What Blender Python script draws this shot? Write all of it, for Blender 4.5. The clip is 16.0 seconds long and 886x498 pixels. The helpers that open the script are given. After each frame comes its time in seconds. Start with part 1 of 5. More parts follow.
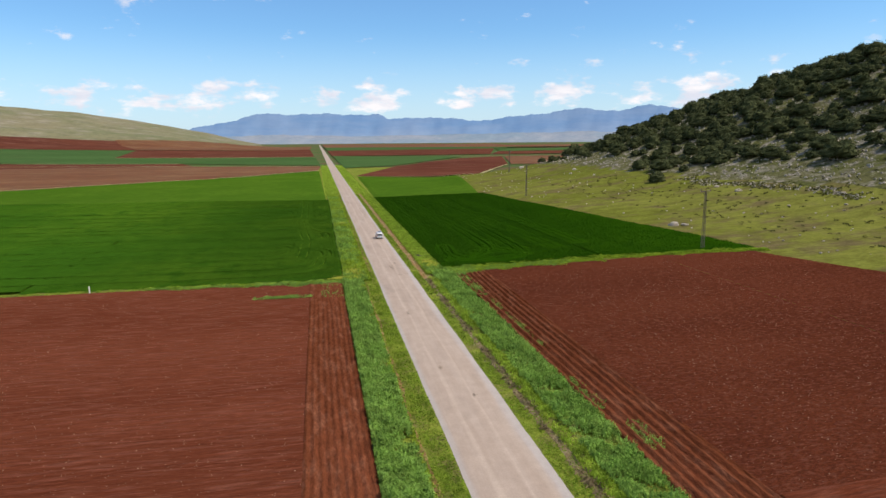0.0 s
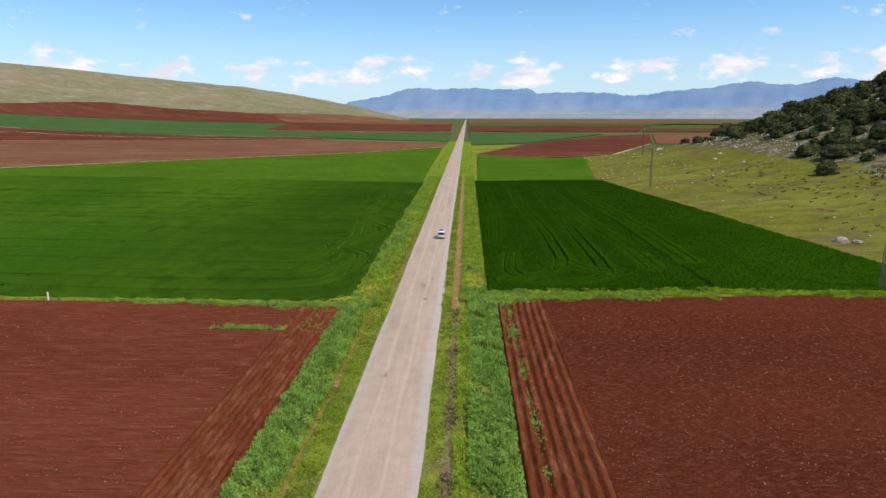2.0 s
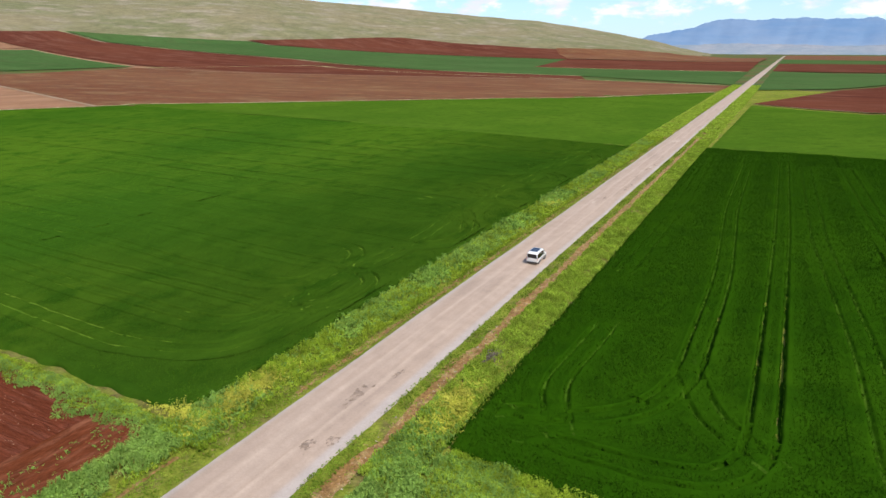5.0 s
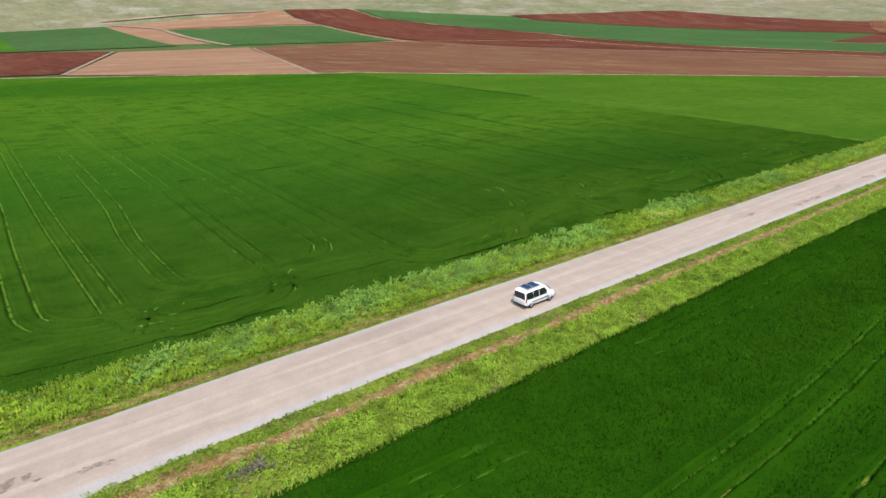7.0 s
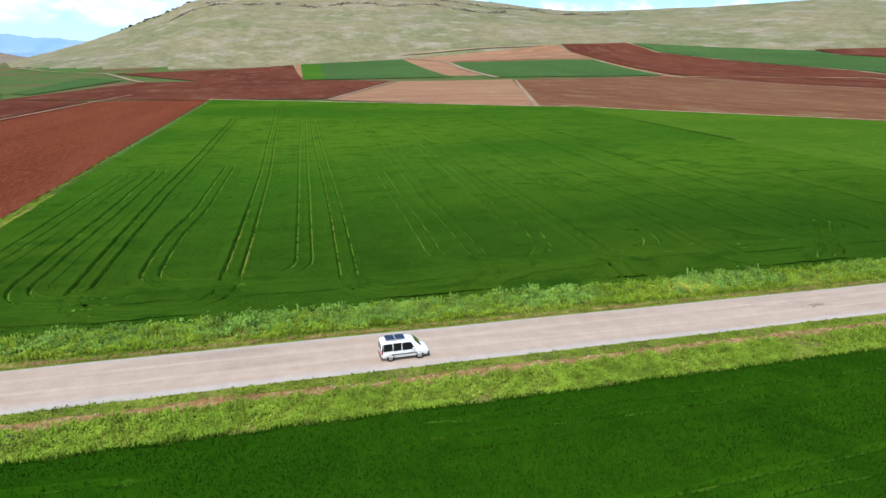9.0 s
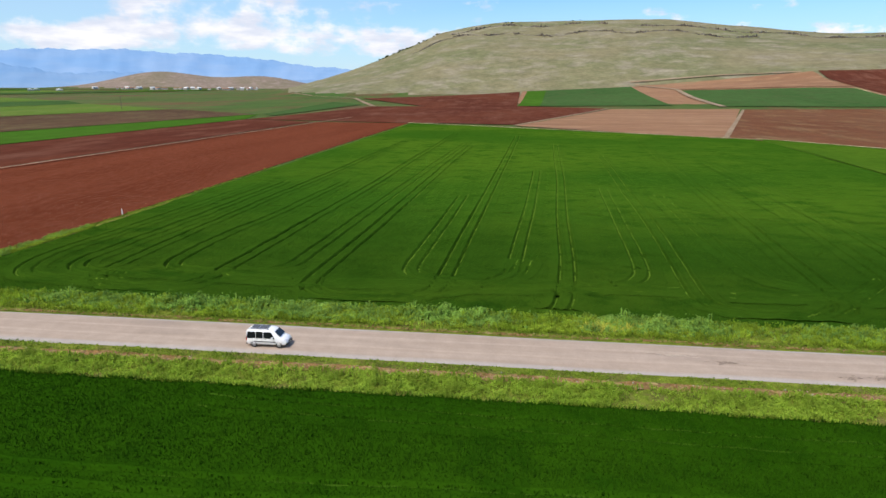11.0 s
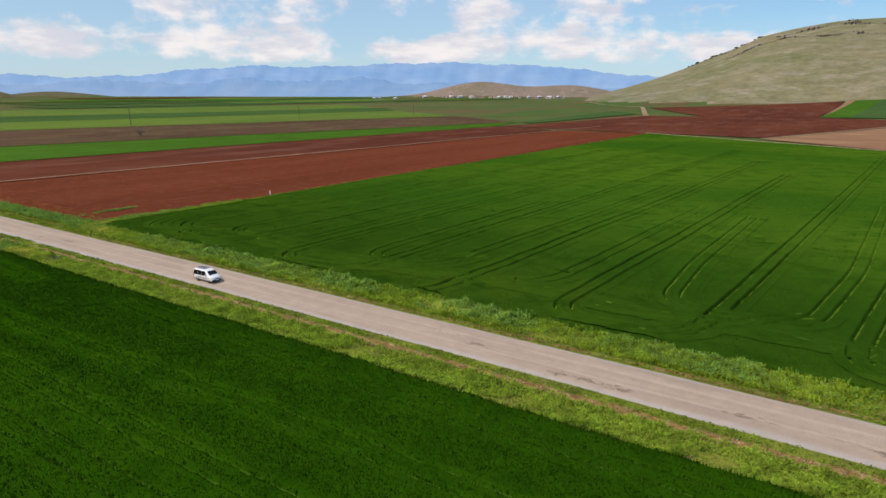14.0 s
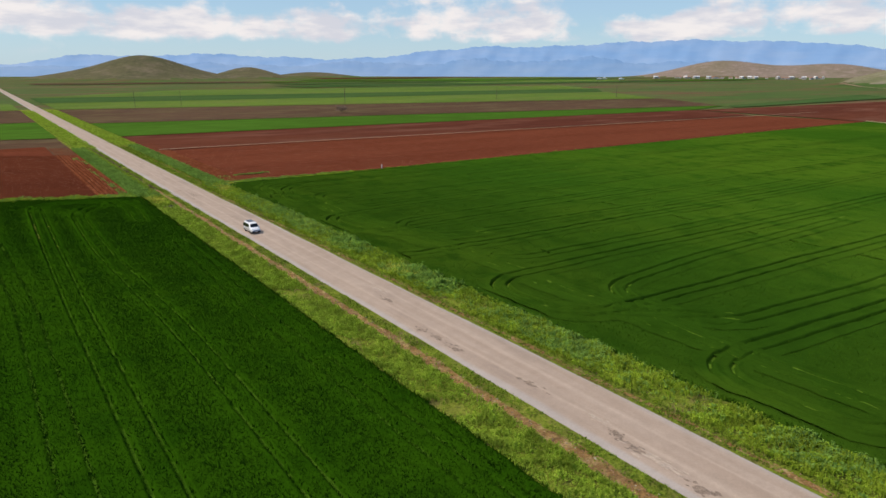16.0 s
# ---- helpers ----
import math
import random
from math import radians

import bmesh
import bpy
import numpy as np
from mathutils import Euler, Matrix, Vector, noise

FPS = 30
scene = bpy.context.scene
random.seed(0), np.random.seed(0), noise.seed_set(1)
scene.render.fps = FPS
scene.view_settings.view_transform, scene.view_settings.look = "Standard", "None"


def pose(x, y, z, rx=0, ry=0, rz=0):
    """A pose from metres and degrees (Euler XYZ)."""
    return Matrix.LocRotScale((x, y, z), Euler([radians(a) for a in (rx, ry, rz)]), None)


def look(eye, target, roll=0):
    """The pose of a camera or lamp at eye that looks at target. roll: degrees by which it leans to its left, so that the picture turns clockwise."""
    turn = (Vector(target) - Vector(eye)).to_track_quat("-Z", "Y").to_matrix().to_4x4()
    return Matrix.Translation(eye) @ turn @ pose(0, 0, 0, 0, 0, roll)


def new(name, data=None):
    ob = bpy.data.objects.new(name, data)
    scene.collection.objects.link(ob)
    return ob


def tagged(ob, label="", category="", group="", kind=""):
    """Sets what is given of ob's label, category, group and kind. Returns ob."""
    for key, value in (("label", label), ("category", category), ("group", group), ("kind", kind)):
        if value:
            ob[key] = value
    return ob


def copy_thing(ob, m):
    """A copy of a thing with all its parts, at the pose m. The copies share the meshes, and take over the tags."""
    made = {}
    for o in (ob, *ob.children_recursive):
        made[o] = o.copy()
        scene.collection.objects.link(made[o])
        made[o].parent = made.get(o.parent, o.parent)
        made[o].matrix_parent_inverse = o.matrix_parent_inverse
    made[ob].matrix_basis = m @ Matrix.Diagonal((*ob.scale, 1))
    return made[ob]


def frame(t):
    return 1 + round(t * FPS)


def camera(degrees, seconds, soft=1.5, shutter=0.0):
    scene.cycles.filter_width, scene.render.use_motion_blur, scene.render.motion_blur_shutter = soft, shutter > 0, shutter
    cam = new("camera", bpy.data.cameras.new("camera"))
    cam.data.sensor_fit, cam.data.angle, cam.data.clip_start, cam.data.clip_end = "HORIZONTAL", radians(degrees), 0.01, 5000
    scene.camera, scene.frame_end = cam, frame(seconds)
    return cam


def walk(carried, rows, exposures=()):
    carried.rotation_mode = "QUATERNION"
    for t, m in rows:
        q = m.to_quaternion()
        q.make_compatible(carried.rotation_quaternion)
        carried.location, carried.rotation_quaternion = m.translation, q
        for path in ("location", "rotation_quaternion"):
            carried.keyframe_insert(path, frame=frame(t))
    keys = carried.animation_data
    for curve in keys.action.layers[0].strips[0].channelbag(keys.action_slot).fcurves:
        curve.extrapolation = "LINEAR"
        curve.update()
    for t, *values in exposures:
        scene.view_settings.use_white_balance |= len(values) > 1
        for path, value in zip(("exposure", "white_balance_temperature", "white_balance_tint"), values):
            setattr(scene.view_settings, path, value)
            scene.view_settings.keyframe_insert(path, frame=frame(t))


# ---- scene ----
cam = camera(69.95, 16.0)
PATH = [
    (0.0, -12.84, 9.21, 24.70, 80.15, 0.45, -11.12),
    (0.5, -7.44, 14.91, 24.75, 79.87, 0.28, -7.99),
    (1.0, -2.10, 21.87, 24.88, 79.41, 0.12, -4.90),
    (1.5, 2.50, 29.81, 25.03, 78.79, 0.04, -1.66),
    (2.0, 6.87, 38.43, 25.16, 78.01, -0.03, 2.16),
    (2.5, 11.01, 47.52, 25.45, 76.98, -0.15, 6.16),
    (3.0, 14.75, 56.80, 25.74, 76.11, -0.11, 10.19),
    (3.5, 18.11, 66.18, 26.02, 75.22, -0.24, 14.29),
    (4.0, 21.35, 75.30, 26.23, 74.36, -0.30, 18.58),
    (4.5, 24.40, 84.64, 26.35, 73.40, -0.21, 22.98),
    (7.0, 35.07, 131.28, 22.11, 70.61, 0.27, 51.16),
    (7.5, 38.01, 138.72, 22.15, 70.89, 0.19, 57.81),
    (8.0, 40.80, 145.92, 22.17, 71.62, 0.07, 64.20),
    (8.5, 43.38, 152.95, 22.17, 72.65, -0.03, 70.16),
    (9.0, 45.82, 159.93, 22.12, 73.40, -0.14, 75.82),
    (9.5, 47.98, 167.22, 22.14, 74.03, -0.09, 81.47),
    (10.0, 49.65, 174.34, 22.30, 74.62, -0.26, 86.72),
    (12.5, 54.48, 213.54, 23.14, 76.39, -0.26, 110.58),
    (13.0, 53.72, 221.44, 23.34, 76.42, -0.29, 114.93),
    (13.5, 52.11, 229.35, 23.62, 76.33, -0.13, 119.44),
    (14.0, 49.91, 236.99, 23.71, 76.17, -0.16, 123.91),
    (14.5, 46.85, 244.45, 23.93, 75.83, -0.07, 128.59),
    (15.0, 43.25, 251.69, 24.15, 75.44, 0.00, 133.47),
    (15.5, 39.17, 258.66, 24.31, 75.03, 0.00, 138.56),
    (16.0, 34.67, 265.49, 24.67, 74.43, -0.09, 144.07),
]
walk(cam, [(r[0], pose(*r[1:])) for r in PATH],
     exposures=((0.0, 0.14, 6700, 15), (3.5, 0.20, 6750, 17), (7.0, 0.54, 6200, 12), (8.5, 0.54, 6050, 11), (10.0, 0.32, 6250, 12), (12.5, 0.03, 6700, 15), (16.0, -0.09, 6850, 15)))

# ---- sky and sun ----
SUN_AZ, SUN_EL = -26.0, 55.0  # degrees ahead of the east side of the road, above the horizon
SUN_DIR = Vector((math.cos(radians(SUN_EL)) * math.cos(radians(SUN_AZ)), math.cos(radians(SUN_EL)) * math.sin(radians(SUN_AZ)), math.sin(radians(SUN_EL))))
world = bpy.data.worlds.new("sky")
scene.world = world
world.use_nodes = True


class Graph:
    """Short hand for a node tree."""

    def __init__(self, tree):
        self.tree = tree

    def node(self, type_name, **values):
        n = self.tree.nodes.new(type_name)
        for key, value in values.items():
            if key == "ins":
                for slot, v in value.items():
                    if isinstance(v, bpy.types.NodeSocket):
                        self.tree.links.new(v, n.inputs[slot])
                    else:
                        n.inputs[slot].default_value = v
            elif key == "op":
                n.operation = value
            elif key == "blend":
                n.blend_type = value
            elif key == "sky":
                n.sky_type = value
            elif key == "data":
                n.data_type = value
            elif key == "interp":
                n.interpolation_type = value
        return n

    def math(self, op, a, b=0.0, clamp=False):
        n = self.node("ShaderNodeMath", op=op, ins={0: a, 1: b})
        n.use_clamp = clamp
        return n.outputs[0]

    def noise(self, vec, scale, detail=4.0, rough=0.55):
        return self.node("ShaderNodeTexNoise", ins={"Vector": vec, "Scale": scale, "Detail": detail, "Roughness": rough}).outputs["Fac"]

    def ramp(self, fac, lo, hi, a=0.0, b=1.0):
        n = self.node("ShaderNodeMapRange", interp="SMOOTHSTEP", ins={"Value": fac, "From Min": lo, "From Max": hi, "To Min": a, "To Max": b})
        return n.outputs[0]

    def mix(self, fac, a, b, blend="MIX"):
        n = self.node("ShaderNodeMix", data="RGBA", blend=blend)
        for slot, v in ((0, fac), (6, a), (7, b)):
            if isinstance(v, bpy.types.NodeSocket):
                self.tree.links.new(v, n.inputs[slot])
            else:
                n.inputs[slot].default_value = (*v, 1) if isinstance(v, tuple) and len(v) == 3 else v
        return n.outputs[2]

    def stretch(self, vec, sx, sy, sz):
        return self.node("ShaderNodeMapping", ins={"Vector": vec, "Scale": (sx, sy, sz)}).outputs[0]


g = Graph(world.node_tree)
nishita = g.node("ShaderNodeTexSky", sky="NISHITA")
nishita.sun_disc = False
nishita.sun_elevation = radians(SUN_EL)
nishita.sun_rotation = math.atan2(SUN_DIR.x, SUN_DIR.y)
nishita.air_density, nishita.dust_density, nishita.ozone_density = 1.0, 0.35, 3.0
way = g.node("ShaderNodeTexCoord").outputs["Generated"]
split = g.node("ShaderNodeSeparateXYZ", ins={0: way})
up = split.outputs[2]
flat = g.stretch(way, 1.0, 1.0, 2.2)
south = g.ramp(split.outputs[1], 0.25, -0.55)
puffs = g.math("ADD", g.math("MULTIPLY", g.noise(flat, 15.0, 8.0, 0.56), g.math("SUBTRACT", 1.0, south)), g.math("MULTIPLY", g.noise(g.stretch(way, 1.0, 1.0, 1.5), 10.0, 8.0, 0.56), south))
fine = g.noise(flat, 30.0, 6.0, 0.6)
puffs = g.math("ADD", g.math("MULTIPLY", puffs, 0.86), g.math("MULTIPLY", fine, 0.14))
limit = g.math("ADD", g.math("MAXIMUM", g.ramp(up, 0.036, 0.054, 0.60, 0.45), g.ramp(up, 0.066, 0.098, 0.45, 0.605)), g.math("MULTIPLY", south, g.ramp(up, 0.02, 0.2, -0.075, -0.20)))
cover = g.math("SUBTRACT", puffs, limit)
cover = g.math("MULTIPLY", g.ramp(cover, 0.0, 0.15), g.ramp(up, 0.015, 0.05))
shade = g.ramp(g.noise(g.stretch(way, 1.0, 1.0, 4.0), 14.0, 5.0), 0.35, 0.65)
cloud = g.mix(shade, (7.0, 7.4, 8.3), (9.7, 9.6, 9.6))
blue = g.mix(1.0, nishita.outputs[0], (0.74, 1.13, 1.36), "MULTIPLY")
blue = g.mix(g.ramp(split.outputs[1], -0.2, 0.6), blue, (1.09, 1.09, 1.09), "MULTIPLY")
haze = g.math("MAXIMUM", g.ramp(up, 0.0, 0.17, 0.62, 0.0), g.math("MULTIPLY", south, 0.42))
blue = g.mix(haze, blue, (6.0, 7.6, 9.2))
sky_all = g.mix(g.math("MULTIPLY", cover, 0.92), blue, cloud)
back = world.node_tree.nodes["Background"]
back.inputs[1].default_value = 0.098
world.node_tree.links.new(sky_all, back.inputs[0])

sun = new("sun", bpy.data.lights.new("sun", "SUN"))
sun.data.energy, sun.data.angle, sun.data.color = 4.0, radians(0.5), (1.0, 0.94, 0.84)
sun.matrix_world = look(SUN_DIR * 300, (0, 0, 0))


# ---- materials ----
def growth_shade(t, reach):
    """Thicker, deeper green growth near the road with shade between its blades painted in, wavering along it: where it
    ends, where the open crop begins, and its tone.
    """
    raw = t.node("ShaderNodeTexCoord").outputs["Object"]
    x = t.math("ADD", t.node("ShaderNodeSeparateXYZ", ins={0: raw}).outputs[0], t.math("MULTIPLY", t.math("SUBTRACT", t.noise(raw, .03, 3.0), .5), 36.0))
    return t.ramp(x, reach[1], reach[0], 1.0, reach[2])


def surface(name, tones, broad=0.05, small=1.5, grain=12.0, bump=0.3, bump_scale=6.0, rough=0.9, contrast=0.35, along=(1, 1, 1), spec=0.2, random_tone=0.0, haze_glow=None, headland=None):
    """A weathered surface: two or three tones blended by a broad and a small noise, grain and relief."""
    m = bpy.data.materials.new(name)
    m.use_nodes = True
    t = Graph(m.node_tree)
    b = m.node_tree.nodes["Principled BSDF"]
    vec = t.stretch(t.node("ShaderNodeTexCoord").outputs["Object"], *along)
    col = t.mix(t.ramp(t.noise(vec, broad, 5.0), 0.36, 0.64), tones[0], tones[1])
    if len(tones) > 2:
        col = t.mix(t.ramp(t.noise(vec, small, 5.0, 0.65), 0.46, 0.68), col, tones[2])
    g1 = t.ramp(t.noise(vec, small * 2.3, 6.0, 0.7), 0.25, 0.75, 1.0 - contrast, 1.0 + contrast)
    g2 = t.ramp(t.noise(vec, grain, 3.0, 0.7), 0.25, 0.75, 1.0 - contrast * 0.7, 1.0 + contrast * 0.7)
    grade = t.math("MULTIPLY", g1, g2)
    # near the road, shade between the blades is put into the crop's colour
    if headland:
        grade = t.math("MULTIPLY", grade, growth_shade(t, headland))
    if random_tone:
        rnd = t.node("ShaderNodeObjectInfo").outputs["Random"]
        grade = t.math("MULTIPLY", grade, t.ramp(rnd, 0.0, 1.0, 1.0 - random_tone, 1.0 + random_tone))
    join = t.node("ShaderNodeCombineXYZ", ins={0: grade, 1: grade, 2: grade}).outputs[0]
    col = t.mix(1.0, col, join, "MULTIPLY")
    m.node_tree.links.new(col, b.inputs["Base Color"])
    b.inputs["Roughness"].default_value = rough
    b.inputs["Specular IOR Level"].default_value = spec
    if bump:
        h = t.math("ADD", t.noise(vec, bump_scale, 5.0, 0.65), t.math("MULTIPLY", t.noise(vec, bump_scale * 0.22, 3.0), 1.6))
        n = t.node("ShaderNodeBump", ins={"Strength": bump, "Distance": 0.25, "Height": h})
        m.node_tree.links.new(n.outputs[0], b.inputs["Normal"])
    if haze_glow:
        # air light of the far distance, painted as emission that pales towards the foot
        m.node_tree.links.new(t.mix(t.math("ADD", t.ramp(t.noise(vec, broad * 2, 5.0), 0.35, 0.65, 0.0, 0.28), t.ramp(t.node("ShaderNodeSeparateXYZ", ins={0: vec}).outputs[2], 10.0 * along[2], 150.0 * along[2], 0.40, 0.0)), haze_glow[0], haze_glow[1]), b.inputs["Emission Color"])
        b.inputs["Emission Strength"].default_value = haze_glow[2]
    return m


def leaf_material(name, a, b, contrast=0.4, broad=0.16, thin_part=0.25, single=0.55, headland=None):
    """Foliage whose leaves differ one from another; a little light passes through."""
    m = bpy.data.materials.new(name)
    m.use_nodes = True
    t = Graph(m.node_tree)
    p = m.node_tree.nodes["Principled BSDF"]
    vec = t.node("ShaderNodeTexCoord").outputs["Object"]
    rnd = t.node("ShaderNodeNewGeometry").outputs["Random Per Island"]
    fac = t.math("ADD", t.math("MULTIPLY", rnd, single), t.ramp(t.noise(vec, broad, 4.0), 0.35, 0.65, 0.0, 0.28))
    col = t.mix(fac, a, b)
    grade = t.ramp(t.noise(vec, 0.9, 3.0), 0.3, 0.7, 1.0 - contrast, 1.0 + contrast)
    # blades near the road carry painted shade as a darker tone
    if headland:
        grade = t.math("MULTIPLY", grade, growth_shade(t, headland))
    join = t.node("ShaderNodeCombineXYZ", ins={0: grade, 1: grade, 2: grade}).outputs[0]
    col = t.mix(1.0, col, join, "MULTIPLY")
    m.node_tree.links.new(col, p.inputs["Base Color"])
    p.inputs["Roughness"].default_value, p.inputs["Specular IOR Level"].default_value = 0.9, 0.04
    thin = t.node("ShaderNodeBsdfTranslucent", ins={"Color": col})
    both = t.node("ShaderNodeMixShader", ins={0: thin_part, 1: p.outputs[0], 2: thin.outputs[0]})
    m.node_tree.links.new(both.outputs[0], m.node_tree.nodes["Material Output"].inputs[0])
    return m


def plain(name, c, rough=0.5, metal=0.0, spec=0.5, coat=0.0):
    m = bpy.data.materials.new(name)
    m.use_nodes = True
    t = Graph(m.node_tree)
    b = m.node_tree.nodes["Principled BSDF"]
    vec = t.node("ShaderNodeTexCoord").outputs["Object"]
    col = t.mix(t.ramp(t.noise(vec, 3.0, 5.0), 0.35, 0.7), tuple(v * 0.9 for v in c), c)
    m.node_tree.links.new(col, b.inputs["Base Color"])
    b.inputs["Roughness"].default_value, b.inputs["Metallic"].default_value = rough, metal
    b.inputs["Specular IOR Level"].default_value, b.inputs["Coat Weight"].default_value = spec, coat
    return m


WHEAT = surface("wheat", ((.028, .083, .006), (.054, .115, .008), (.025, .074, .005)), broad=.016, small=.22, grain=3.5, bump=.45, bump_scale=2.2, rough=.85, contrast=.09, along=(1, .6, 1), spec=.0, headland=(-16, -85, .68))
WHEAT_DARK = surface("dark wheat", ((.014, .052, .0015), (.020, .064, .002), (.012, .046, .0015)), broad=.03, small=.22, grain=5.0, bump=.3, bump_scale=2.2, rough=.85, contrast=.09, spec=.0)
WHEAT_LIGHT = surface("light wheat", ((.045, .102, .008), (.060, .120, .010), (.041, .093, .008)), broad=.03, small=.2, grain=2.0, bump=.5, bump_scale=1.5, rough=.9, contrast=.1, spec=.0)
TRAMPLED = surface("trampled wheat", ((.062, .130, .011), (.090, .160, .016)), broad=.3, small=1.0, grain=4.0, bump=.5, contrast=.2, spec=.0)
TRAMPLED_DARK = surface("trampled dark wheat", ((.026, .074, .004), (.042, .098, .007)), broad=.3, small=1.0, grain=4.0, bump=.5, contrast=.2, spec=.0)
CROP_FAR = surface("young crop", ((.042, .090, .026), (.055, .106, .032), (.055, .090, .030)), broad=.01, small=.05, grain=.4, bump=.3, bump_scale=.6, contrast=.13, along=(.5, 1, 1), spec=.0)
CROP_PALE = surface("pale crop", ((.090, .150, .014), (.066, .124, .012), (.110, .140, .024)), broad=.006, small=.03, grain=.3, bump=.2, contrast=.15, along=(.3, 1, 1), spec=.05)
CROP_BRIGHT = surface("bright young crop", ((.042, .108, .012), (.054, .125, .015), (.045, .10, .013)), broad=.01, small=.05, grain=.4, bump=.3, bump_scale=.6, contrast=.13, along=(.5, 1, 1), spec=.0)
SOIL = surface("red ploughed soil", ((.152, .043, .021), (.123, .033, .016), (.178, .060, .034)), broad=.05, small=1.9, grain=15.0, bump=1.0, bump_scale=6.0, rough=.95, contrast=.27, along=(.14, 1.3, 1), spec=.0)
SOIL_DARK = surface("dark red ploughed soil", ((.106, .029, .014), (.084, .022, .011), (.134, .046, .026)), broad=.05, small=2.4, grain=16.0, bump=1.0, bump_scale=7.0, rough=.95, contrast=.34, along=(.55, 1.1, 1), spec=.0)
SOIL_ROWS = surface("furrowed red soil", ((.138, .041, .018), (.108, .031, .013), (.172, .064, .033)), broad=.10, small=1.2, grain=7.0, bump=.8, bump_scale=4.0, rough=.95, contrast=.28, along=(1, .3, 1), spec=.0)
SOIL_FAR = surface("far red soil", ((.112, .038, .022), (.086, .028, .018), (.132, .056, .036)), broad=.012, small=.06, grain=.5, bump=.3, bump_scale=.8, rough=.95, contrast=.15, along=(.3, 1, 1), spec=.0)
SOIL_BROWN = surface("brown fallow soil", ((.150, .066, .029), (.124, .048, .021), (.170, .096, .044)), broad=.010, small=.05, grain=.4, bump=.3, bump_scale=.8, rough=.95, contrast=.16, along=(.4, 1, 1), spec=.05)
SOIL_DUSKY = surface("dusky fallow soil", ((.090, .052, .029), (.068, .040, .021), (.105, .078, .036)), broad=.010, small=.05, grain=.4, bump=.3, bump_scale=.8, rough=.95, contrast=.2, along=(.4, 1, 1), spec=.02)
SOIL_PINK = surface("pale fallow soil", ((.265, .145, .080), (.225, .118, .064), (.29, .17, .092)), broad=.012, small=.05, grain=.4, bump=.2, rough=.95, contrast=.12, along=(1, .3, 1), spec=.05)
VERGE = surface("verge grass", ((.130, .175, .020), (.18, .21, .030), (.15, .13, .045)), broad=.06, small=.35, grain=5.0, bump=.9, bump_scale=3.0, contrast=.3, spec=.0)
MEADOW = surface("dry meadow", ((.112, .124, .019), (.142, .146, .029), (.11, .088, .038)), broad=.022, small=.12, grain=1.6, bump=.8, bump_scale=1.0, contrast=.26, along=(.6, 1, 1), spec=.0)
SCRUB = surface("stony hillside", ((.070, .076, .023), (.095, .092, .038), (.20, .18, .145)), broad=.05, small=.25, grain=2.0, bump=1.0, bump_scale=1.0, contrast=.4, spec=.0)
RIDGE = surface("bare ridge grassland", ((.195, .170, .095), (.143, .148, .070), (.24, .21, .145)), broad=.0035, small=.014, grain=.11, bump=1.0, bump_scale=.06, contrast=.2, along=(1, 1, 3), spec=.03)
HILL = surface("olive hill", ((.085, .083, .04), (.112, .10, .05), (.14, .115, .07)), broad=.004, small=.02, grain=.15, bump=.8, bump_scale=.08, contrast=.18, spec=.03)
BROWN_HILL = surface("bare brown hill", ((.22, .17, .13), (.18, .15, .10), (.26, .20, .16)), broad=.004, small=.02, grain=.15, bump=.6, bump_scale=.08, contrast=.15, spec=.03)
PLAIN = surface("far plain", ((.052, .100, .020), (.085, .098, .030), (.125, .072, .036)), broad=.0032, small=.011, grain=.2, bump=.3, bump_scale=.1, contrast=.15, along=(.35, 1, 1), spec=.03)
DIRT = surface("bare red dirt", ((.26, .145, .052), (.20, .118, .046), (.33, .245, .105)), broad=.2, small=.9, grain=6.0, bump=.8, bump_scale=4.0, contrast=.35, spec=.1)
MARGIN = surface("dry field margin", ((.34, .30, .15), (.22, .22, .08), (.42, .36, .22)), broad=.05, small=.3, grain=2.0, bump=.6, bump_scale=2.0, contrast=.3, spec=.0)
DRY = surface("dry stems", ((.20, .15, .075), (.14, .105, .05), (.25, .20, .11)), broad=.2, small=.8, grain=5.0, bump=.9, bump_scale=4.0, contrast=.4, spec=.1)
PATH_DIRT = surface("pale track", ((.29, .215, .14), (.24, .17, .105)), broad=.02, small=.1, grain=1.0, bump=.3, contrast=.2, spec=.05)
STONE = surface("pale limestone", ((.42, .38, .31), (.33, .29, .23), (.22, .19, .15)), broad=.4, small=1.4, grain=6.0, bump=.8, bump_scale=3.0, contrast=.3, random_tone=.2)
LEAF_BROAD = leaf_material("broad weed leaves", (.145, .275, .045), (.32, .48, .105), .24, .16, .4)
LEAF_BRIGHT = leaf_material("bright weed leaves", (.195, .315, .026), (.39, .50, .065), .28, .16, .4)
LEAF_LUSH = leaf_material("lush green weeds", (.180, .295, .020), (.40, .50, .052), .30, .16, .4)
LEAF_THISTLE = leaf_material("grey-green thistle leaves", (.125, .245, .040), (.29, .45, .080), .30, .16, .3)
LEAF_YELLOW = leaf_material("yellow flower heads", (.36, .38, .04), (.50, .49, .09), .25)
LEAF_GRASS = leaf_material("grass blades", (.115, .195, .016), (.26, .35, .040), .3)
LEAF_DRY = leaf_material("dry stalks", (.16, .12, .06), (.26, .21, .12))
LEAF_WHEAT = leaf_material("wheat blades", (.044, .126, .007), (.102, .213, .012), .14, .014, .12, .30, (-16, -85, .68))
LEAF_WHEAT_DARK = leaf_material("dark wheat blades", (.018, .064, .002), (.034, .100, .003), .10, .04, .18, .34)
LEAF_SHRUB = leaf_material("evergreen shrub leaves", (.032, .043, .016), (.098, .108, .047), .3)
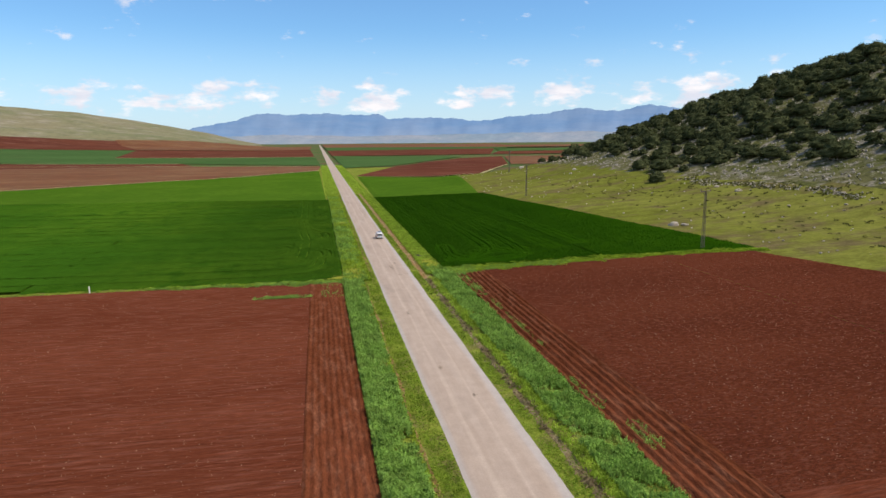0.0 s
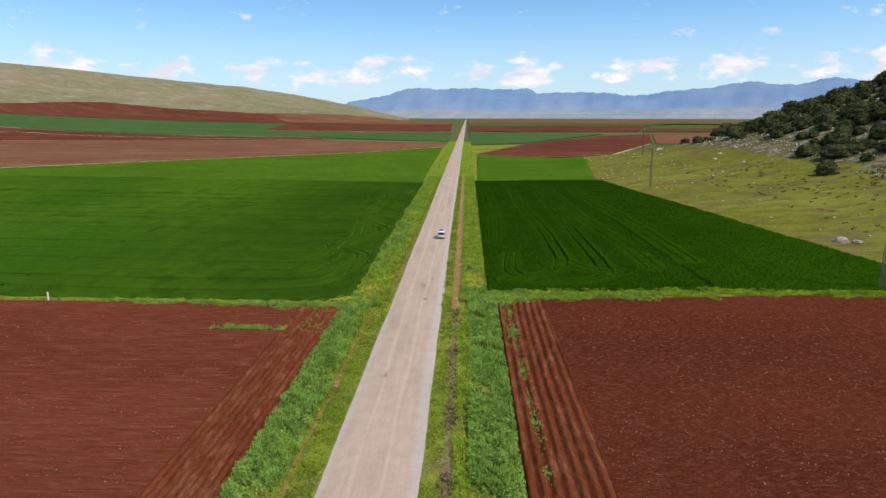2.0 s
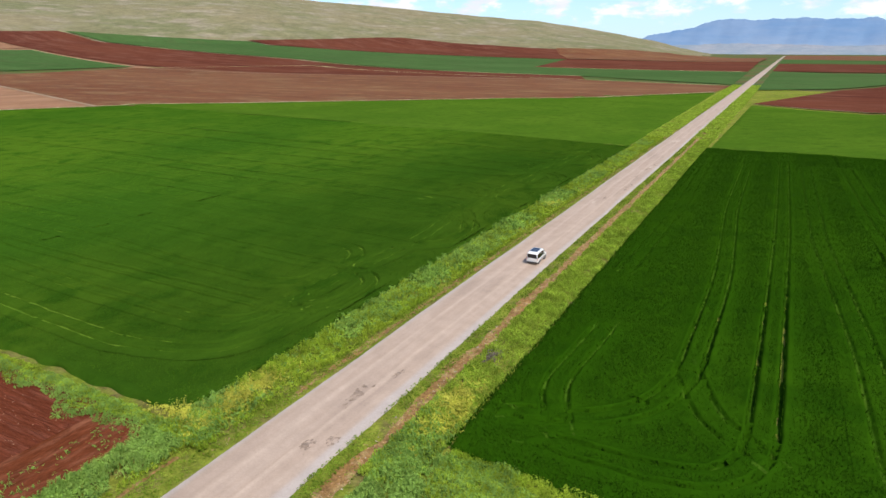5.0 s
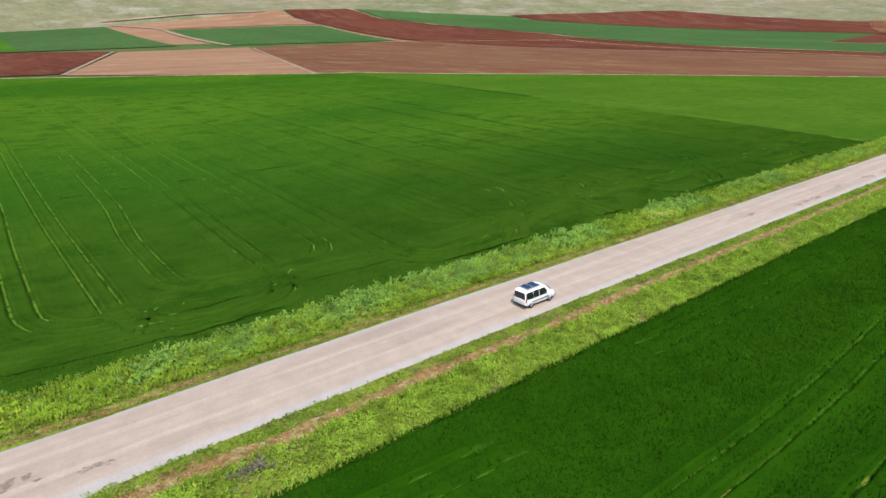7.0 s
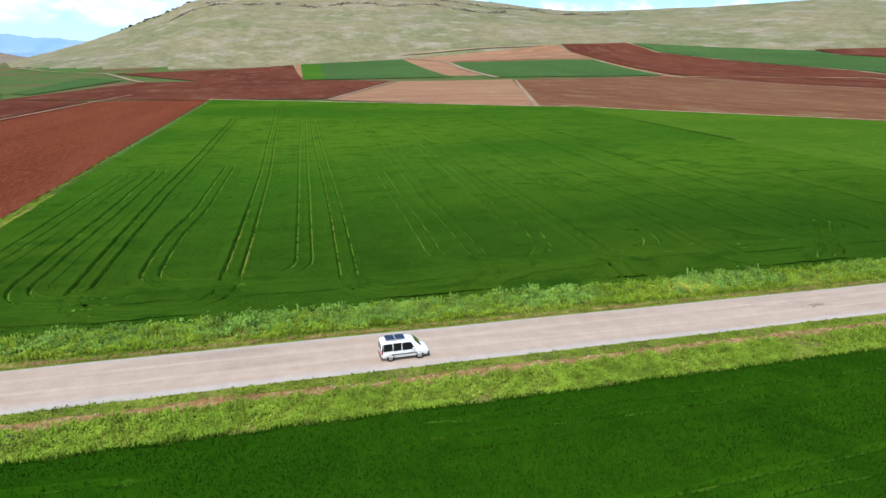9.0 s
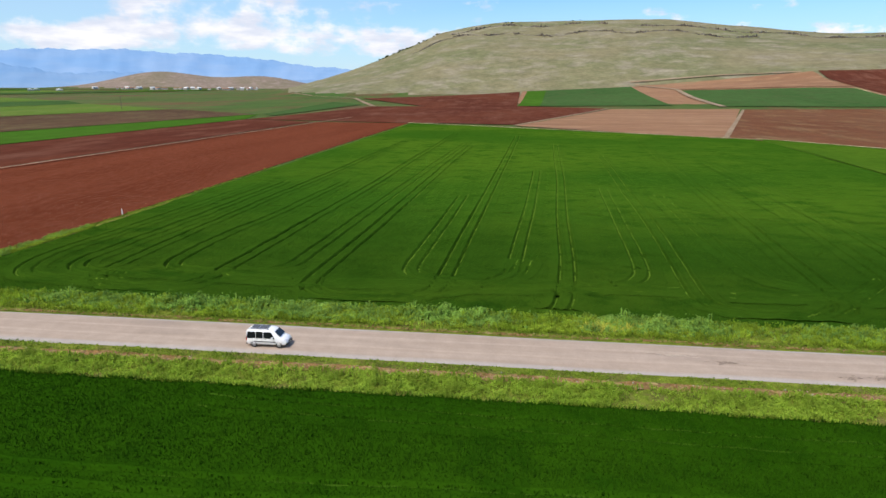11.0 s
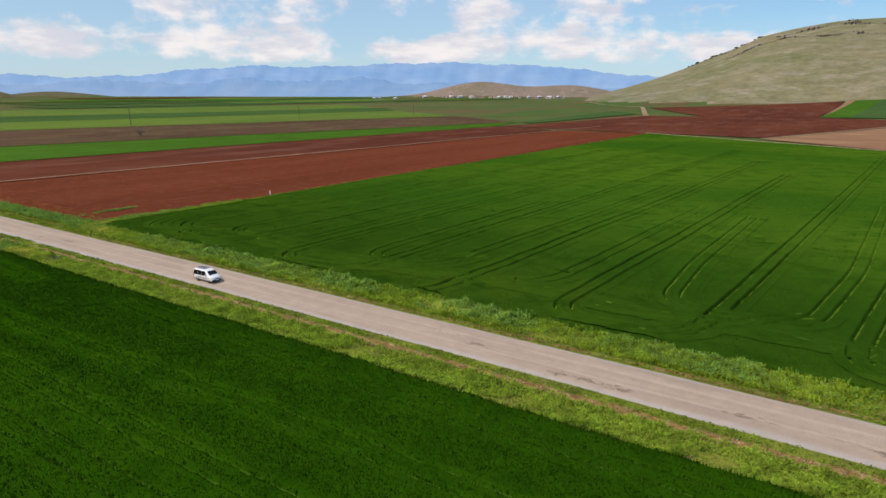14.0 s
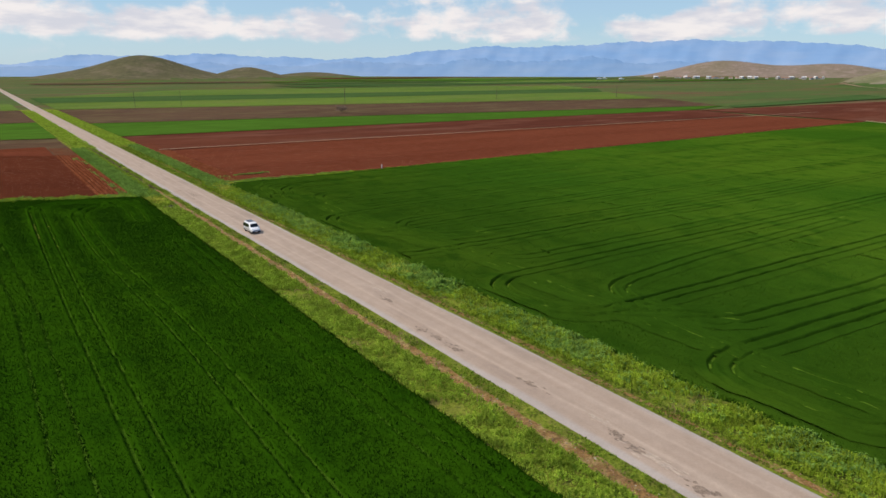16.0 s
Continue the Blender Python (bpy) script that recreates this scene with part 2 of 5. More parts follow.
LEAF_TUFT = leaf_material("dark meadow tufts", (.050, .055, .016), (.11, .105, .035), .3)
SOIL_STONE = surface("straw and earthy stones", ((.40, .25, .15), (.30, .17, .10), (.48, .36, .24)), broad=.4, small=1.4, grain=6.0, bump=.4, contrast=.3)
TWIG = surface("grey bark", ((.16, .13, .10), (.11, .09, .07)), broad=1.0, small=4.0, grain=20.0, bump=.5, contrast=.3)


def road_material():
    """Pale compacted road: tan crown, smooth wheel paths, grey gravel shoulders, stains."""
    m = bpy.data.materials.new("worn pale road")
    m.use_nodes = True
    t = Graph(m.node_tree)
    b = m.node_tree.nodes["Principled BSDF"]
    vec = t.node("ShaderNodeTexCoord").outputs["Object"]
    x = t.node("ShaderNodeSeparateXYZ", ins={0: vec}).outputs[0]
    lane = t.stretch(vec, 1.0, 0.06, 1.0)
    wob = t.math("MULTIPLY", t.math("SUBTRACT", t.noise(lane, 0.8, 4.0), 0.5), 1.4)
    xs = t.math("ADD", x, wob)
    streak = t.ramp(t.noise(lane, 1.3, 5.0, 0.6), 0.32, 0.68)
    col = t.mix(streak, (.338, .258, .196), (.378, .296, .230))
    col = t.mix(t.ramp(t.noise(t.stretch(vec, .6, .12, 1), 0.5, 5.0), 0.5, 0.72), col, (.300, .232, .180))
    shoulder = t.ramp(t.math("ABSOLUTE", xs), 2.5, 3.2)
    col = t.mix(t.math("MULTIPLY", shoulder, 0.6), col, (.365, .345, .325))
    tread = t.math("ABSOLUTE", t.math("SUBTRACT", t.math("ABSOLUTE", xs), 1.05))
    col = t.mix(t.ramp(tread, 0.36, 0.0, 0.0, 0.75), col, (.415, .325, .250))
    grit = t.ramp(t.noise(vec, 7.0, 6.0, 0.75), 0.25, 0.75, 0.90, 1.09)
    dust = t.ramp(t.noise(vec, 0.7, 5.0, 0.6), 0.3, 0.7, 0.94, 1.05)
    grade = t.math("MULTIPLY", grit, dust)
    join = t.node("ShaderNodeCombineXYZ", ins={0: grade, 1: grade, 2: grade}).outputs[0]
    m.node_tree.links.new(t.mix(1.0, col, join, "MULTIPLY"), b.inputs["Base Color"])
    b.inputs["Roughness"].default_value, b.inputs["Specular IOR Level"].default_value = 0.92, 0.2
    n = t.node("ShaderNodeBump", ins={"Strength": 0.35, "Distance": 0.03, "Height": t.noise(vec, 9.0, 6.0, 0.7)})
    m.node_tree.links.new(n.outputs[0], b.inputs["Normal"])
    return m


ROAD = road_material()
PATCH = surface("dark road repair", ((.262, .198, .148), (.30, .232, .175), (.21, .158, .118)), broad=1.2, small=3.0, grain=14.0, bump=.6, bump_scale=9.0, contrast=.3)
PATCH_PALE = surface("pale road dust", ((.44, .355, .275), (.40, .32, .25)), broad=1.2, small=3.0, grain=14.0, bump=.4, bump_scale=9.0, contrast=.15)
# haze is put into these as emission: blue above, paler at the foot
MOUNT_N = surface("far mesa", ((.05, .075, .10), (.07, .085, .10)), broad=.0012, small=.004, grain=.03, bump=0, along=(1, 1, 5), contrast=.12, haze_glow=((.11, .25, .50), (.27, .38, .55), .72))
MOUNT_LOW = surface("hazy foothills", ((.10, .12, .11), (.15, .14, .12)), broad=.0025, small=.008, grain=.04, bump=0, along=(1, 1, 5), contrast=.2, haze_glow=((.13, .22, .37), (.20, .28, .40), .62))
MOUNT_S = surface("far mountains", ((.06, .09, .13), (.08, .10, .13)), broad=.0016, small=.003, grain=.03, bump=0, along=(1, 1, 5), contrast=.08, haze_glow=((.19, .39, .72), (.36, .52, .76), .80))
MOUNT_S_NEAR = surface("nearer blue foothills", ((.05, .08, .12), (.07, .09, .12)), broad=.0016, small=.003, grain=.03, bump=0, along=(1, 1, 5), contrast=.10, haze_glow=((.15, .34, .66), (.29, .45, .68), .76))


# ---- the lie of the land ----
CX, CY = 5.0, 165.0
AZ = [5, 8, 10.1, 15, 20, 24.9, 29.5, 38, 46, 55, 61.6, 66, 72.7, 77.5, 82.4, 90.5, 92, 94.5, 96.4, 98.4, 100.3, 102, 104.3, 106.7, 109.5]
CREST = [0, .25, .77, 1.7, 2.4, 2.8, 3.25, 3.9, 4.45, 4.15, 3.95, 4.1, 4.9, 5.5, 5.55, 5.42, 5.3, 4.95, 4.57, 3.6, 2.85, 2.1, 1.3, .5, 0]
FOOT_AZ = [5, 18, 41, 65, 80, 90, 100, 108]
FOOT = [-.9, -.35, .35, .75, .0, -.5, -.85, -1.0]


def smooth(a, b, x):
    s = np.clip((x - a) / (b - a), 0, 1)
    return s * s * (3 - 2 * s)


def ripple(x, y, k):
    return (np.sin(x * k + 1.3 * np.sin(y * k * .7)) + np.sin(y * k * 1.31 + 1.1 * np.sin(x * k * .9 + 2)) + .6 * np.sin((x + y) * k * 2.3 + 1)) / 2.6


def field_edge(y):
    return np.interp(y, [40, 116, 140, 180, 228, 256, 330, 420], [76, 72, 70, 66, 62, 54, 52, 60])


def height(x, y):
    x, y = np.asarray(x, float), np.asarray(y, float)
    r = np.hypot(x - CX, y - CY)
    az = np.degrees(np.arctan2(-(x - CX), y - CY))
    # long ridge in the west
    rc = np.interp(az, [10, 45], [2600, 2100])
    rb = np.interp(az, [10, 45], [1500, 1250])
    inside = smooth(3, 9, az) * (1 - smooth(107, 113, az))
    zc = (24 + rc * np.tan(np.radians(np.interp(az, AZ, CREST)))) * inside
    zb = np.maximum(2, 23 + rb * np.tan(np.radians(np.interp(az, FOOT_AZ, FOOT)))) * inside
    up = np.clip((r - 650) / (rb - 650), 0, 1) ** 1.6 * zb
    s = np.clip((r - rb) / (rc - rb), 0, 1)
    face = (zc - zb).clip(0) * (s ** .85)
    down = 1 - .8 * smooth(0, 1500, r - rc)
    rough = ripple(x, y, .012) * 4 + ripple(x, y, .03) * 1.8
    z = (up + face + rough * np.clip(s * 3, 0, 1) * (1 - .6 * s) * inside) * down
    # low hills in the south
    for a, d, h, w, l in ((168.6, 2000, 56, 125, 200), (172.5, 2050, 26, 170, 200), (164.5, 2100, 20, 120, 200), (160.5, 2500, 44, 120, 160), (155, 3000, 26, 190, 200), (120, 3750, 90, 300, 230), (112, 3800, 66, 260, 230)):
        px, py = CX - d * np.sin(np.radians(a)), CY + d * np.cos(np.radians(a))
        ux, uy = np.cos(np.radians(a)), np.sin(np.radians(a))
        along, out = (x - px) * ux + (y - py) * uy, -(x - px) * np.sin(np.radians(a)) + (y - py) * np.cos(np.radians(a))
        z = z + h * np.exp(-(along / w) ** 2 - (out / l) ** 2)
    # shrubby hill in the east
    d = (x - field_edge(y)).clip(0)
    g = (1 - smooth(380, 440, y)) * smooth(-250, -40, y)
    f = .08 * d + .0022 * (d - 20).clip(0) ** 2
    top = np.interp(y, [-40, 0, 150, 256, 319, 343, 362, 385, 430], [150, 138, 106, 75, 52, 43, 27, 9, 2])
    f = top * (1 - np.exp(-(f / top) ** 2.2)) ** (1 / 2.2)
    hump = (ripple(x, y, .09) * .8 + ripple(x + 40, y, .035) * 1.6) * smooth(25, 90, d)
    z = z + (np.clip(x - 12, 0, 55) * .055 * smooth(-60, 60, y) * (1 - smooth(330, 460, y)) + (f + hump) * g) * (x > 0)
    return z


def link(name, verts, faces, materials, index=None, flat=False):
    me = bpy.data.meshes.new(name)
    me.from_pydata(verts, [], faces)
    for m in materials if isinstance(materials, (list, tuple)) else [materials]:
        me.materials.append(m)
    if index is not None:
        me.polygons.foreach_set("material_index", np.asarray(index, dtype=np.int32))
    if not flat:
        me.polygons.foreach_set("use_smooth", np.ones(len(me.polygons), dtype=bool))
    me.update()
    return new(name, me)


def grid_faces(n, m):
    i, j = np.meshgrid(np.arange(n - 1), np.arange(m - 1), indexing="ij")
    a = (i * m + j).ravel()
    return np.stack([a, a + m, a + m + 1, a + 1], -1)


def build_ground():
    rings = np.concatenate([np.arange(1, 60) * 5.0, 300 * (4900 / 300) ** (np.arange(1, 131) / 130)])
    turns = np.radians(np.arange(0, 360, 0.6))
    rr, aa = np.meshgrid(rings, turns, indexing="ij")
    x, y = CX - rr * np.sin(aa), CY + rr * np.cos(aa)
    z = height(x, y) - 0.02 - np.clip(rr - 200, 0, 400) * 0.0005
    n = len(turns)
    verts = np.stack([x, y, z], -1).reshape(-1, 3)
    i, j = np.meshgrid(np.arange(len(rings) - 1), np.arange(n), indexing="ij")
    a, b = (i * n + j).ravel(), (i * n + (j + 1) % n).ravel()
    faces = np.stack([a, a + n, b + n, b], -1).tolist()
    c = verts[np.array(faces)].mean(1)
    r, az = np.hypot(c[:, 0] - CX, c[:, 1] - CY), np.degrees(np.arctan2(-(c[:, 0] - CX), c[:, 1] - CY))
    d = c[:, 0] - field_edge(c[:, 1])
    idx = np.where(np.abs(c[:, 0]) < 75, 0, 3)
    idx[(d > -6) & (c[:, 1] > -200) & (c[:, 1] < 480) & (c[:, 0] < 500)] = 1
    idx[(d > 60) & (c[:, 1] > -200) & (c[:, 1] < 420) & (c[:, 0] < 700)] = 2
    idx[(r > 900) & (az > 4) & (az < 110) & (c[:, 2] > 7)] = 4
    idx[(r > 1500) & ((np.abs(az) > 110)) & (c[:, 2] > 8)] = 5
    idx[(r > 2500) & (az > 106) & (az < 132) & (c[:, 2] > 6)] = 6
    idx[(np.abs(c[:, 0]) < 75) & (r > 420)] = 3
    centre = len(verts)
    verts = np.vstack([verts, [[CX, CY, -0.02]]])
    faces += [(centre, k, (k + 1) % n) for k in range(n)]
    idx = np.concatenate([idx, np.zeros(n, int)])
    ob = link("ground", verts.tolist(), faces, [VERGE, MEADOW, SCRUB, PLAIN, RIDGE, HILL, BROWN_HILL], idx)
    return tagged(ob, "wide flat farmland with grassy slopes rising to hills", "ground", kind="structure")


build_ground()


def strip_mesh(name, left, right, y0, y1, step, z, material, label, seed=0, wobble=0.25):
    """A long strip between two edges that run beside the road, with uneven borders."""
    ys = np.arange(y0, y1 + step, step)
    rng = np.random.default_rng(seed)
    a = left + wobble * (ripple(ys, ys * 0 + seed, .35) + .5 * rng.normal(size=len(ys)) * .5)
    b = right + wobble * (ripple(ys + 50, ys * 0 + seed + 3, .31) + .5 * rng.normal(size=len(ys)) * .5)
    fr = np.linspace(0, 1, 7)
    x = a[:, None] * (1 - fr) + b[:, None] * fr
    y = np.repeat(ys[:, None], 7, 1)
    zz = height(x, y) + z
    ob = link(name, np.stack([x, y, zz], -1).reshape(-1, 3).tolist(), grid_faces(len(ys), 7).tolist(), material)
    return tagged(ob, label, name.replace("_", " "), kind="structure")


def build_road():
    ys = np.concatenate([np.arange(-2600, 20, 20.0), np.arange(20, 330, 0.8), np.arange(330, 3300, 20.0)])
    xs = np.array([-3.45, -3.1, -2.4, -1.6, -.8, 0, .8, 1.6, 2.4, 3.1, 3.45])
    rng = np.random.default_rng(4)
    w = np.where((ys > 0) & (ys < 340), 1.0, .3)[:, None]
    edge = np.zeros((len(ys), len(xs)))
    edge[:, 0] = (ripple(ys, ys * .3, .11) * .12 + rng.normal(size=len(ys)) * .012)
    edge[:, -1] = (ripple(ys + 20, ys * .3, .13) * .12 + rng.normal(size=len(ys)) * .012)
    near = 1 - smooth(120, 155, ys)
    x = xs[None, :] + edge * w
    x = np.where(x > 0, x * (1.0 + .09 * near[:, None]), x * (.935 + .0 * near[:, None]))
    y = np.repeat(ys[:, None], len(xs), 1)
    crown = .10 - .0075 * xs ** 2
    z = height(x, y) + crown[None, :] + ripple(x * 2, y, .4) * .008
    z[:, 0] = z[:, -1] = height(x[:, 0], y[:, 0]) - .02
    ob = link("road", np.stack([x, y, z], -1).reshape(-1, 3).tolist(), grid_faces(len(ys), len(xs)).tolist(), ROAD)
    tagged(ob, "straight pale unmarked road with grey gravel shoulders", "road", kind="structure")


build_road()


def road_patch(x, y, w, l, material, seed):
    """A worn spot: one uneven blot that crumbles into small ones along the road."""
    rng = np.random.default_rng(seed)
    verts, faces = [], []
    blots = [(0, 0, .62)] + [(float(a) * .55, float(b) * .75, float(c)) for a, b, c in zip(rng.normal(size=22), rng.normal(size=22), rng.uniform(.08, .30, 22))]
    for k, (ox, oy, size) in enumerate(blots):
        n, base = 13, len(verts)
        a = np.linspace(0, 2 * np.pi, n, endpoint=False)
        bx, by = x + ox * w, y + oy * l
        verts.append((bx, by, .10 - .0075 * bx * bx + .012 + .0006 * k))
        rad = size * (1 + .16 * rng.normal(size=n) + .2 * np.sin(a * 2 + seed + k))
        px, py = bx + np.cos(a) * w * rad, by + np.sin(a) * l * rad
        verts += [(float(p), float(q), float(.10 - .0075 * p * p + .010 + .0006 * k)) for p, q in zip(px, py)]
        faces += [(base, base + 1 + m, base + 1 + (m + 1) % n) for m in range(n)]
    ob = link("road_patch", verts, faces, material)
    pale = material is PATCH_PALE
    tagged(ob, "pale dusty worn spot on the road" if pale else "dark worn repair patch on the pale road", "road patch", group="road patches", kind="structure")


for k, (x, y, w, l) in enumerate(((.5, 130.2, .7, 1.2), (2.5, 124.2, .45, .8), (1.3, 122.9, .5, .6), (-1.0, 96.5, .4, .6), (1.6, 134.4, .35, .7), (.4, 207.8, .5, 1.4),
                                  (1.9, 219.6, .5, 1.0), (2.1, 222.6, .6, .9), (2.1, 216.9, .5, .7), (1.3, 231.7, .45, 1.1), (1.5, 240.8, .5, .9), (1.9, 242.6, .5, 1.0),
                                  (2.2, 247.8, .6, 1.1), (-.6, 74, .35, .6), (1.2, 66, .3, .5))):
    road_patch(x, y, w * .8, l * .8, PATCH, 20 + k)
for k, (x, y, w, l) in enumerate(((-.6, 203.8, .5, 1.8), (1.8, 244.5, .6, 2.0), (0, 292, 2.4, 3.0), (1.0, 238.4, .4, 1.4))):
    road_patch(x, y, w * .7, l * .8, PATCH_PALE, 60 + k)

strip_mesh("dirt_strip", -5.68, -5.42, 20, 118, 1.0, .012, DIRT, "narrow bare red dirt line in the verge", 3, .22)
strip_mesh("dirt_strip", -4.25, -3.65, 128, 330, 1.0, .012, DIRT, "narrow bare red dirt line in the verge", 5)
strip_mesh("dirt_strip", 4.9, 6.35, 119, 330, 1.0, .012, DIRT, "narrow bare red dirt line in the verge", 7, .5)
strip_mesh("dry_ditch", 5.4, 6.0, 20, 117.6, 1.0, .012, DRY, "shallow dry ditch full of dead stems", 9, .3)


# ---- fields ----
def far_rise(x, y):
    """How much higher far fields lie on the coarser ground."""
    r = np.hypot(x - CX, y - CY)
    return .0007 * (r - 480).clip(0) + .002 * (r - 950).clip(0) * ((y > 500) | (x < -750) & (y > -150))


def quad_field(name, corners, nu, nv, lift, material, label, relief=None, skirt=0.0, index=None, kind="structure"):
    """A field between four corners, laid on the land and raised by its crop."""
    c = np.array(corners, float)
    u, v = np.meshgrid(np.linspace(0, 1, nu), np.linspace(0, 1, nv), indexing="ij")
    p = (c[0] * ((1 - u) * (1 - v))[..., None] + c[1] * (u * (1 - v))[..., None] + c[2] * (u * v)[..., None] + c[3] * ((1 - u) * v)[..., None])
    x, y = p[..., 0], p[..., 1]
    if skirt:
        # uneven outline
        rim = np.zeros_like(u)
        rim[0, :] = rim[-1, :] = 1
        rim[:, 0] = rim[:, -1] = 1
        x, y = x + rim * ripple(x, y, .8) * skirt, y + rim * ripple(y + 9, x, .8) * skirt
    z = height(x, y) + lift + far_rise(x, y)
    if relief is not None:
        z = z + relief(x, y)
    if skirt:
        z = np.where(rim > 0, height(x, y) - .05, z)
    faces = grid_faces(nu, nv)
    idx = None
    if index is not None:
        cx, cy = x.ravel()[faces].mean(1), y.ravel()[faces].mean(1)
        idx = index(cx, cy)
    ob = link(name, np.stack([x, y, z], -1).reshape(-1, 3).tolist(), faces.tolist(), material, idx)
    return tagged(ob, label, "field", kind=kind)


def arc_track(points, radius=4.0):
    """A polyline with rounded corners."""
    out = [np.array(points[0], float)]
    for a, b, c in zip(points, points[1:], points[2:]):
        a, b, c = (np.array(p, float) for p in (a, b, c))
        ra, rc = min(radius, np.linalg.norm(a - b) / 2), min(radius, np.linalg.norm(c - b) / 2)
        p, q = b + (a - b) / np.linalg.norm(a - b) * ra, b + (c - b) / np.linalg.norm(c - b) * rc
        for s in np.linspace(0, 1, 6):
            out.append((1 - s) ** 2 * p + 2 * s * (1 - s) * b + s * s * q)
    out.append(np.array(points[-1], float))
    return np.array(out)


class Ruts:
    """The twin wheel lines of one tractor pass."""

    def __init__(self, points, radius=4.0, deep=1.0):
        self.line, self.deep = arc_track(points, radius), deep


WEST_RUTS = (
    Ruts(((-213, 143.2), (-121, 141.7), (-73, 140.4), (-46, 139.9), (-11.9, 139.8), (-11.7, 153.5), (-41, 154.8), (-84, 156.4), (-138, 157.2), (-262, 159.6)), 6, 1.0),
    Ruts(((-94, 149), (-53, 147.5), (-37, 145.6), (-18.6, 145.4), (-19.2, 161.4), (-38, 162.1), (-65, 163.2), (-104, 164.5), (-204, 168.6)), 6, .75),
    Ruts(((-195, 171.6), (-124, 169.1), (-72, 167.9), (-47, 167.2), (-11.6, 165.7), (-11.7, 181.1), (-43, 182.2), (-85, 183.8), (-151, 186.2), (-248, 189.4)), 6, 1.0),
    Ruts(((-78, 178.6), (-43, 177.4), (-19.0, 176.4), (-18.4, 189.2), (-42, 190.6), (-65, 192.2), (-120, 195)), 6, .7),
    Ruts(((-201, 204.2), (-105, 200.4), (-59, 197.8), (-29, 196.6), (-15, 195.5), (-9.6, 194.3)), 5, 1.05),
    Ruts(((-91, 209), (-53, 207.1), (-33, 206.2), (-21.5, 205.2), (-17.2, 198), (-16.4, 186)), 6, .65),
    Ruts(((-165, 217.2), (-93, 213.7), (-55, 212.3), (-11.7, 209.5), (-11.6, 224.6), (-45, 227.2), (-85, 230.2), (-157, 235.3), (-240, 241)), 6, 1.0),
    Ruts(((-84, 219.6), (-42, 218.6), (-21.5, 219.5), (-21.0, 234.0), (-50, 237.8), (-110, 241)), 6, .7),
    Ruts(((-91, 135.8), (-61, 135.4), (-42, 134.5), (-17.4, 133.9), (-15.8, 142)), 5, .75),
    Ruts(((-87, 130.2), (-55, 128.9), (-23, 127.2), (-14, 130), (-13, 140)), 4, .55),
    Ruts(((-17.0, 143), (-16.6, 153.5), (-16.2, 167), (-17.7, 184), (-18.6, 206)), 5, .5),
    Ruts(((-26, 190.6), (-22.5, 190.1), (-16, 185), (-12.8, 177.3)), 4, .6),
    Ruts(((-150, 247), (-60, 243.6), (-12, 237.9), (-11.8, 253), (-60, 257)), 6, .8),
    Ruts(((-24, 232), (-18.2, 227), (-12, 221)), 5, .6),
    Ruts(((-17.6, 215), (-17.8, 262)), 3, .4),
)
EAST_RUTS = (
    Ruts(((28.6, 268), (29.2, 192), (28.9, 148), (28.6, 129.4), (16.4, 130.2)), 7, 1.0),
    Ruts(((21.4, 268), (21.6, 207), (23.4, 170), (23.1, 141), (19.5, 134.6), (13, 133)), 6, .9),
    Ruts(((23.1, 144), (25, 138), (28, 134.8)), 3, .6),
    Ruts(((14.6, 150), (13.7, 138), (15.6, 133.4)), 3, .7),
    Ruts(((12.6, 268), (13.8, 203), (12.9, 170)), 3, .35),
    Ruts(((33.0, 250), (33.6, 190), (36, 152), (36.1, 136)), 6, .4),
    Ruts(((40.5, 250), (41.4, 203), (43, 180), (43, 140)), 6, .6),
)


def rut_field(ruts):
    """Distance from the nearest pass, and how deep its wheels have pressed, at any place."""
    def near(x, y):
        best, deep = np.full(np.shape(x), 99.0), np.zeros(np.shape(x))
        for r in ruts:
            lo, hi = r.line.min(0) - 4, r.line.max(0) + 4
            sel = (x > lo[0]) & (x < hi[0]) & (y > lo[1]) & (y < hi[1])
            if not sel.any():
                continue
            px, py = x[sel], y[sel]
            d = np.full(px.shape, 99.0)
            for a, b in zip(r.line, r.line[1:]):
                ab = b - a
                s = np.clip(((px - a[0]) * ab[0] + (py - a[1]) * ab[1]) / max(ab @ ab, 1e-9), 0, 1)
                d = np.minimum(d, np.hypot(px - a[0] - s * ab[0], py - a[1] - s * ab[1]))
            # the wheels press unevenly
            press = r.deep * (1 - .5 * smooth(158, 185, py) * (px > 0)) * (1 - .3 * smooth(-50, -80, px)) * np.clip(.95 + .25 * ripple(px, py, .11) + .22 * ripple(px, py, 1.1), .45, 1.25)
            cut = np.interp(d + .06 * ripple(px, py, 1.5), RUT_AT, RUT_DEPTH) * press
            best[sel] = np.minimum(best[sel], d)
            deep[sel] = np.where(np.abs(cut) > np.abs(deep[sel]), cut, deep[sel])
        return best, deep
    return near


RUT_AT = (0, .30, .55, .68, .80, 1.0, 1.12, 1.25, 1.5, 3.0)
RUT_DEPTH = (0, -.04, -.16, .02, .36, .36, .02, -.20, -.04, 0)
west_near, east_near = rut_field(WEST_RUTS), rut_field(EAST_RUTS)


def crop_wave(x, y):
    lodged = smooth(-34, -16, x) * (1 - smooth(0, 8, x)) + smooth(152, 130, y) * smooth(8, 12, x)
    return .07 * ripple(x, y, .55) + .05 * ripple(x + 7, y - 3, 1.7) + .12 * ripple(x, y, .08) + .07 * lodged * ripple(x * 1.3, y, 1.2)


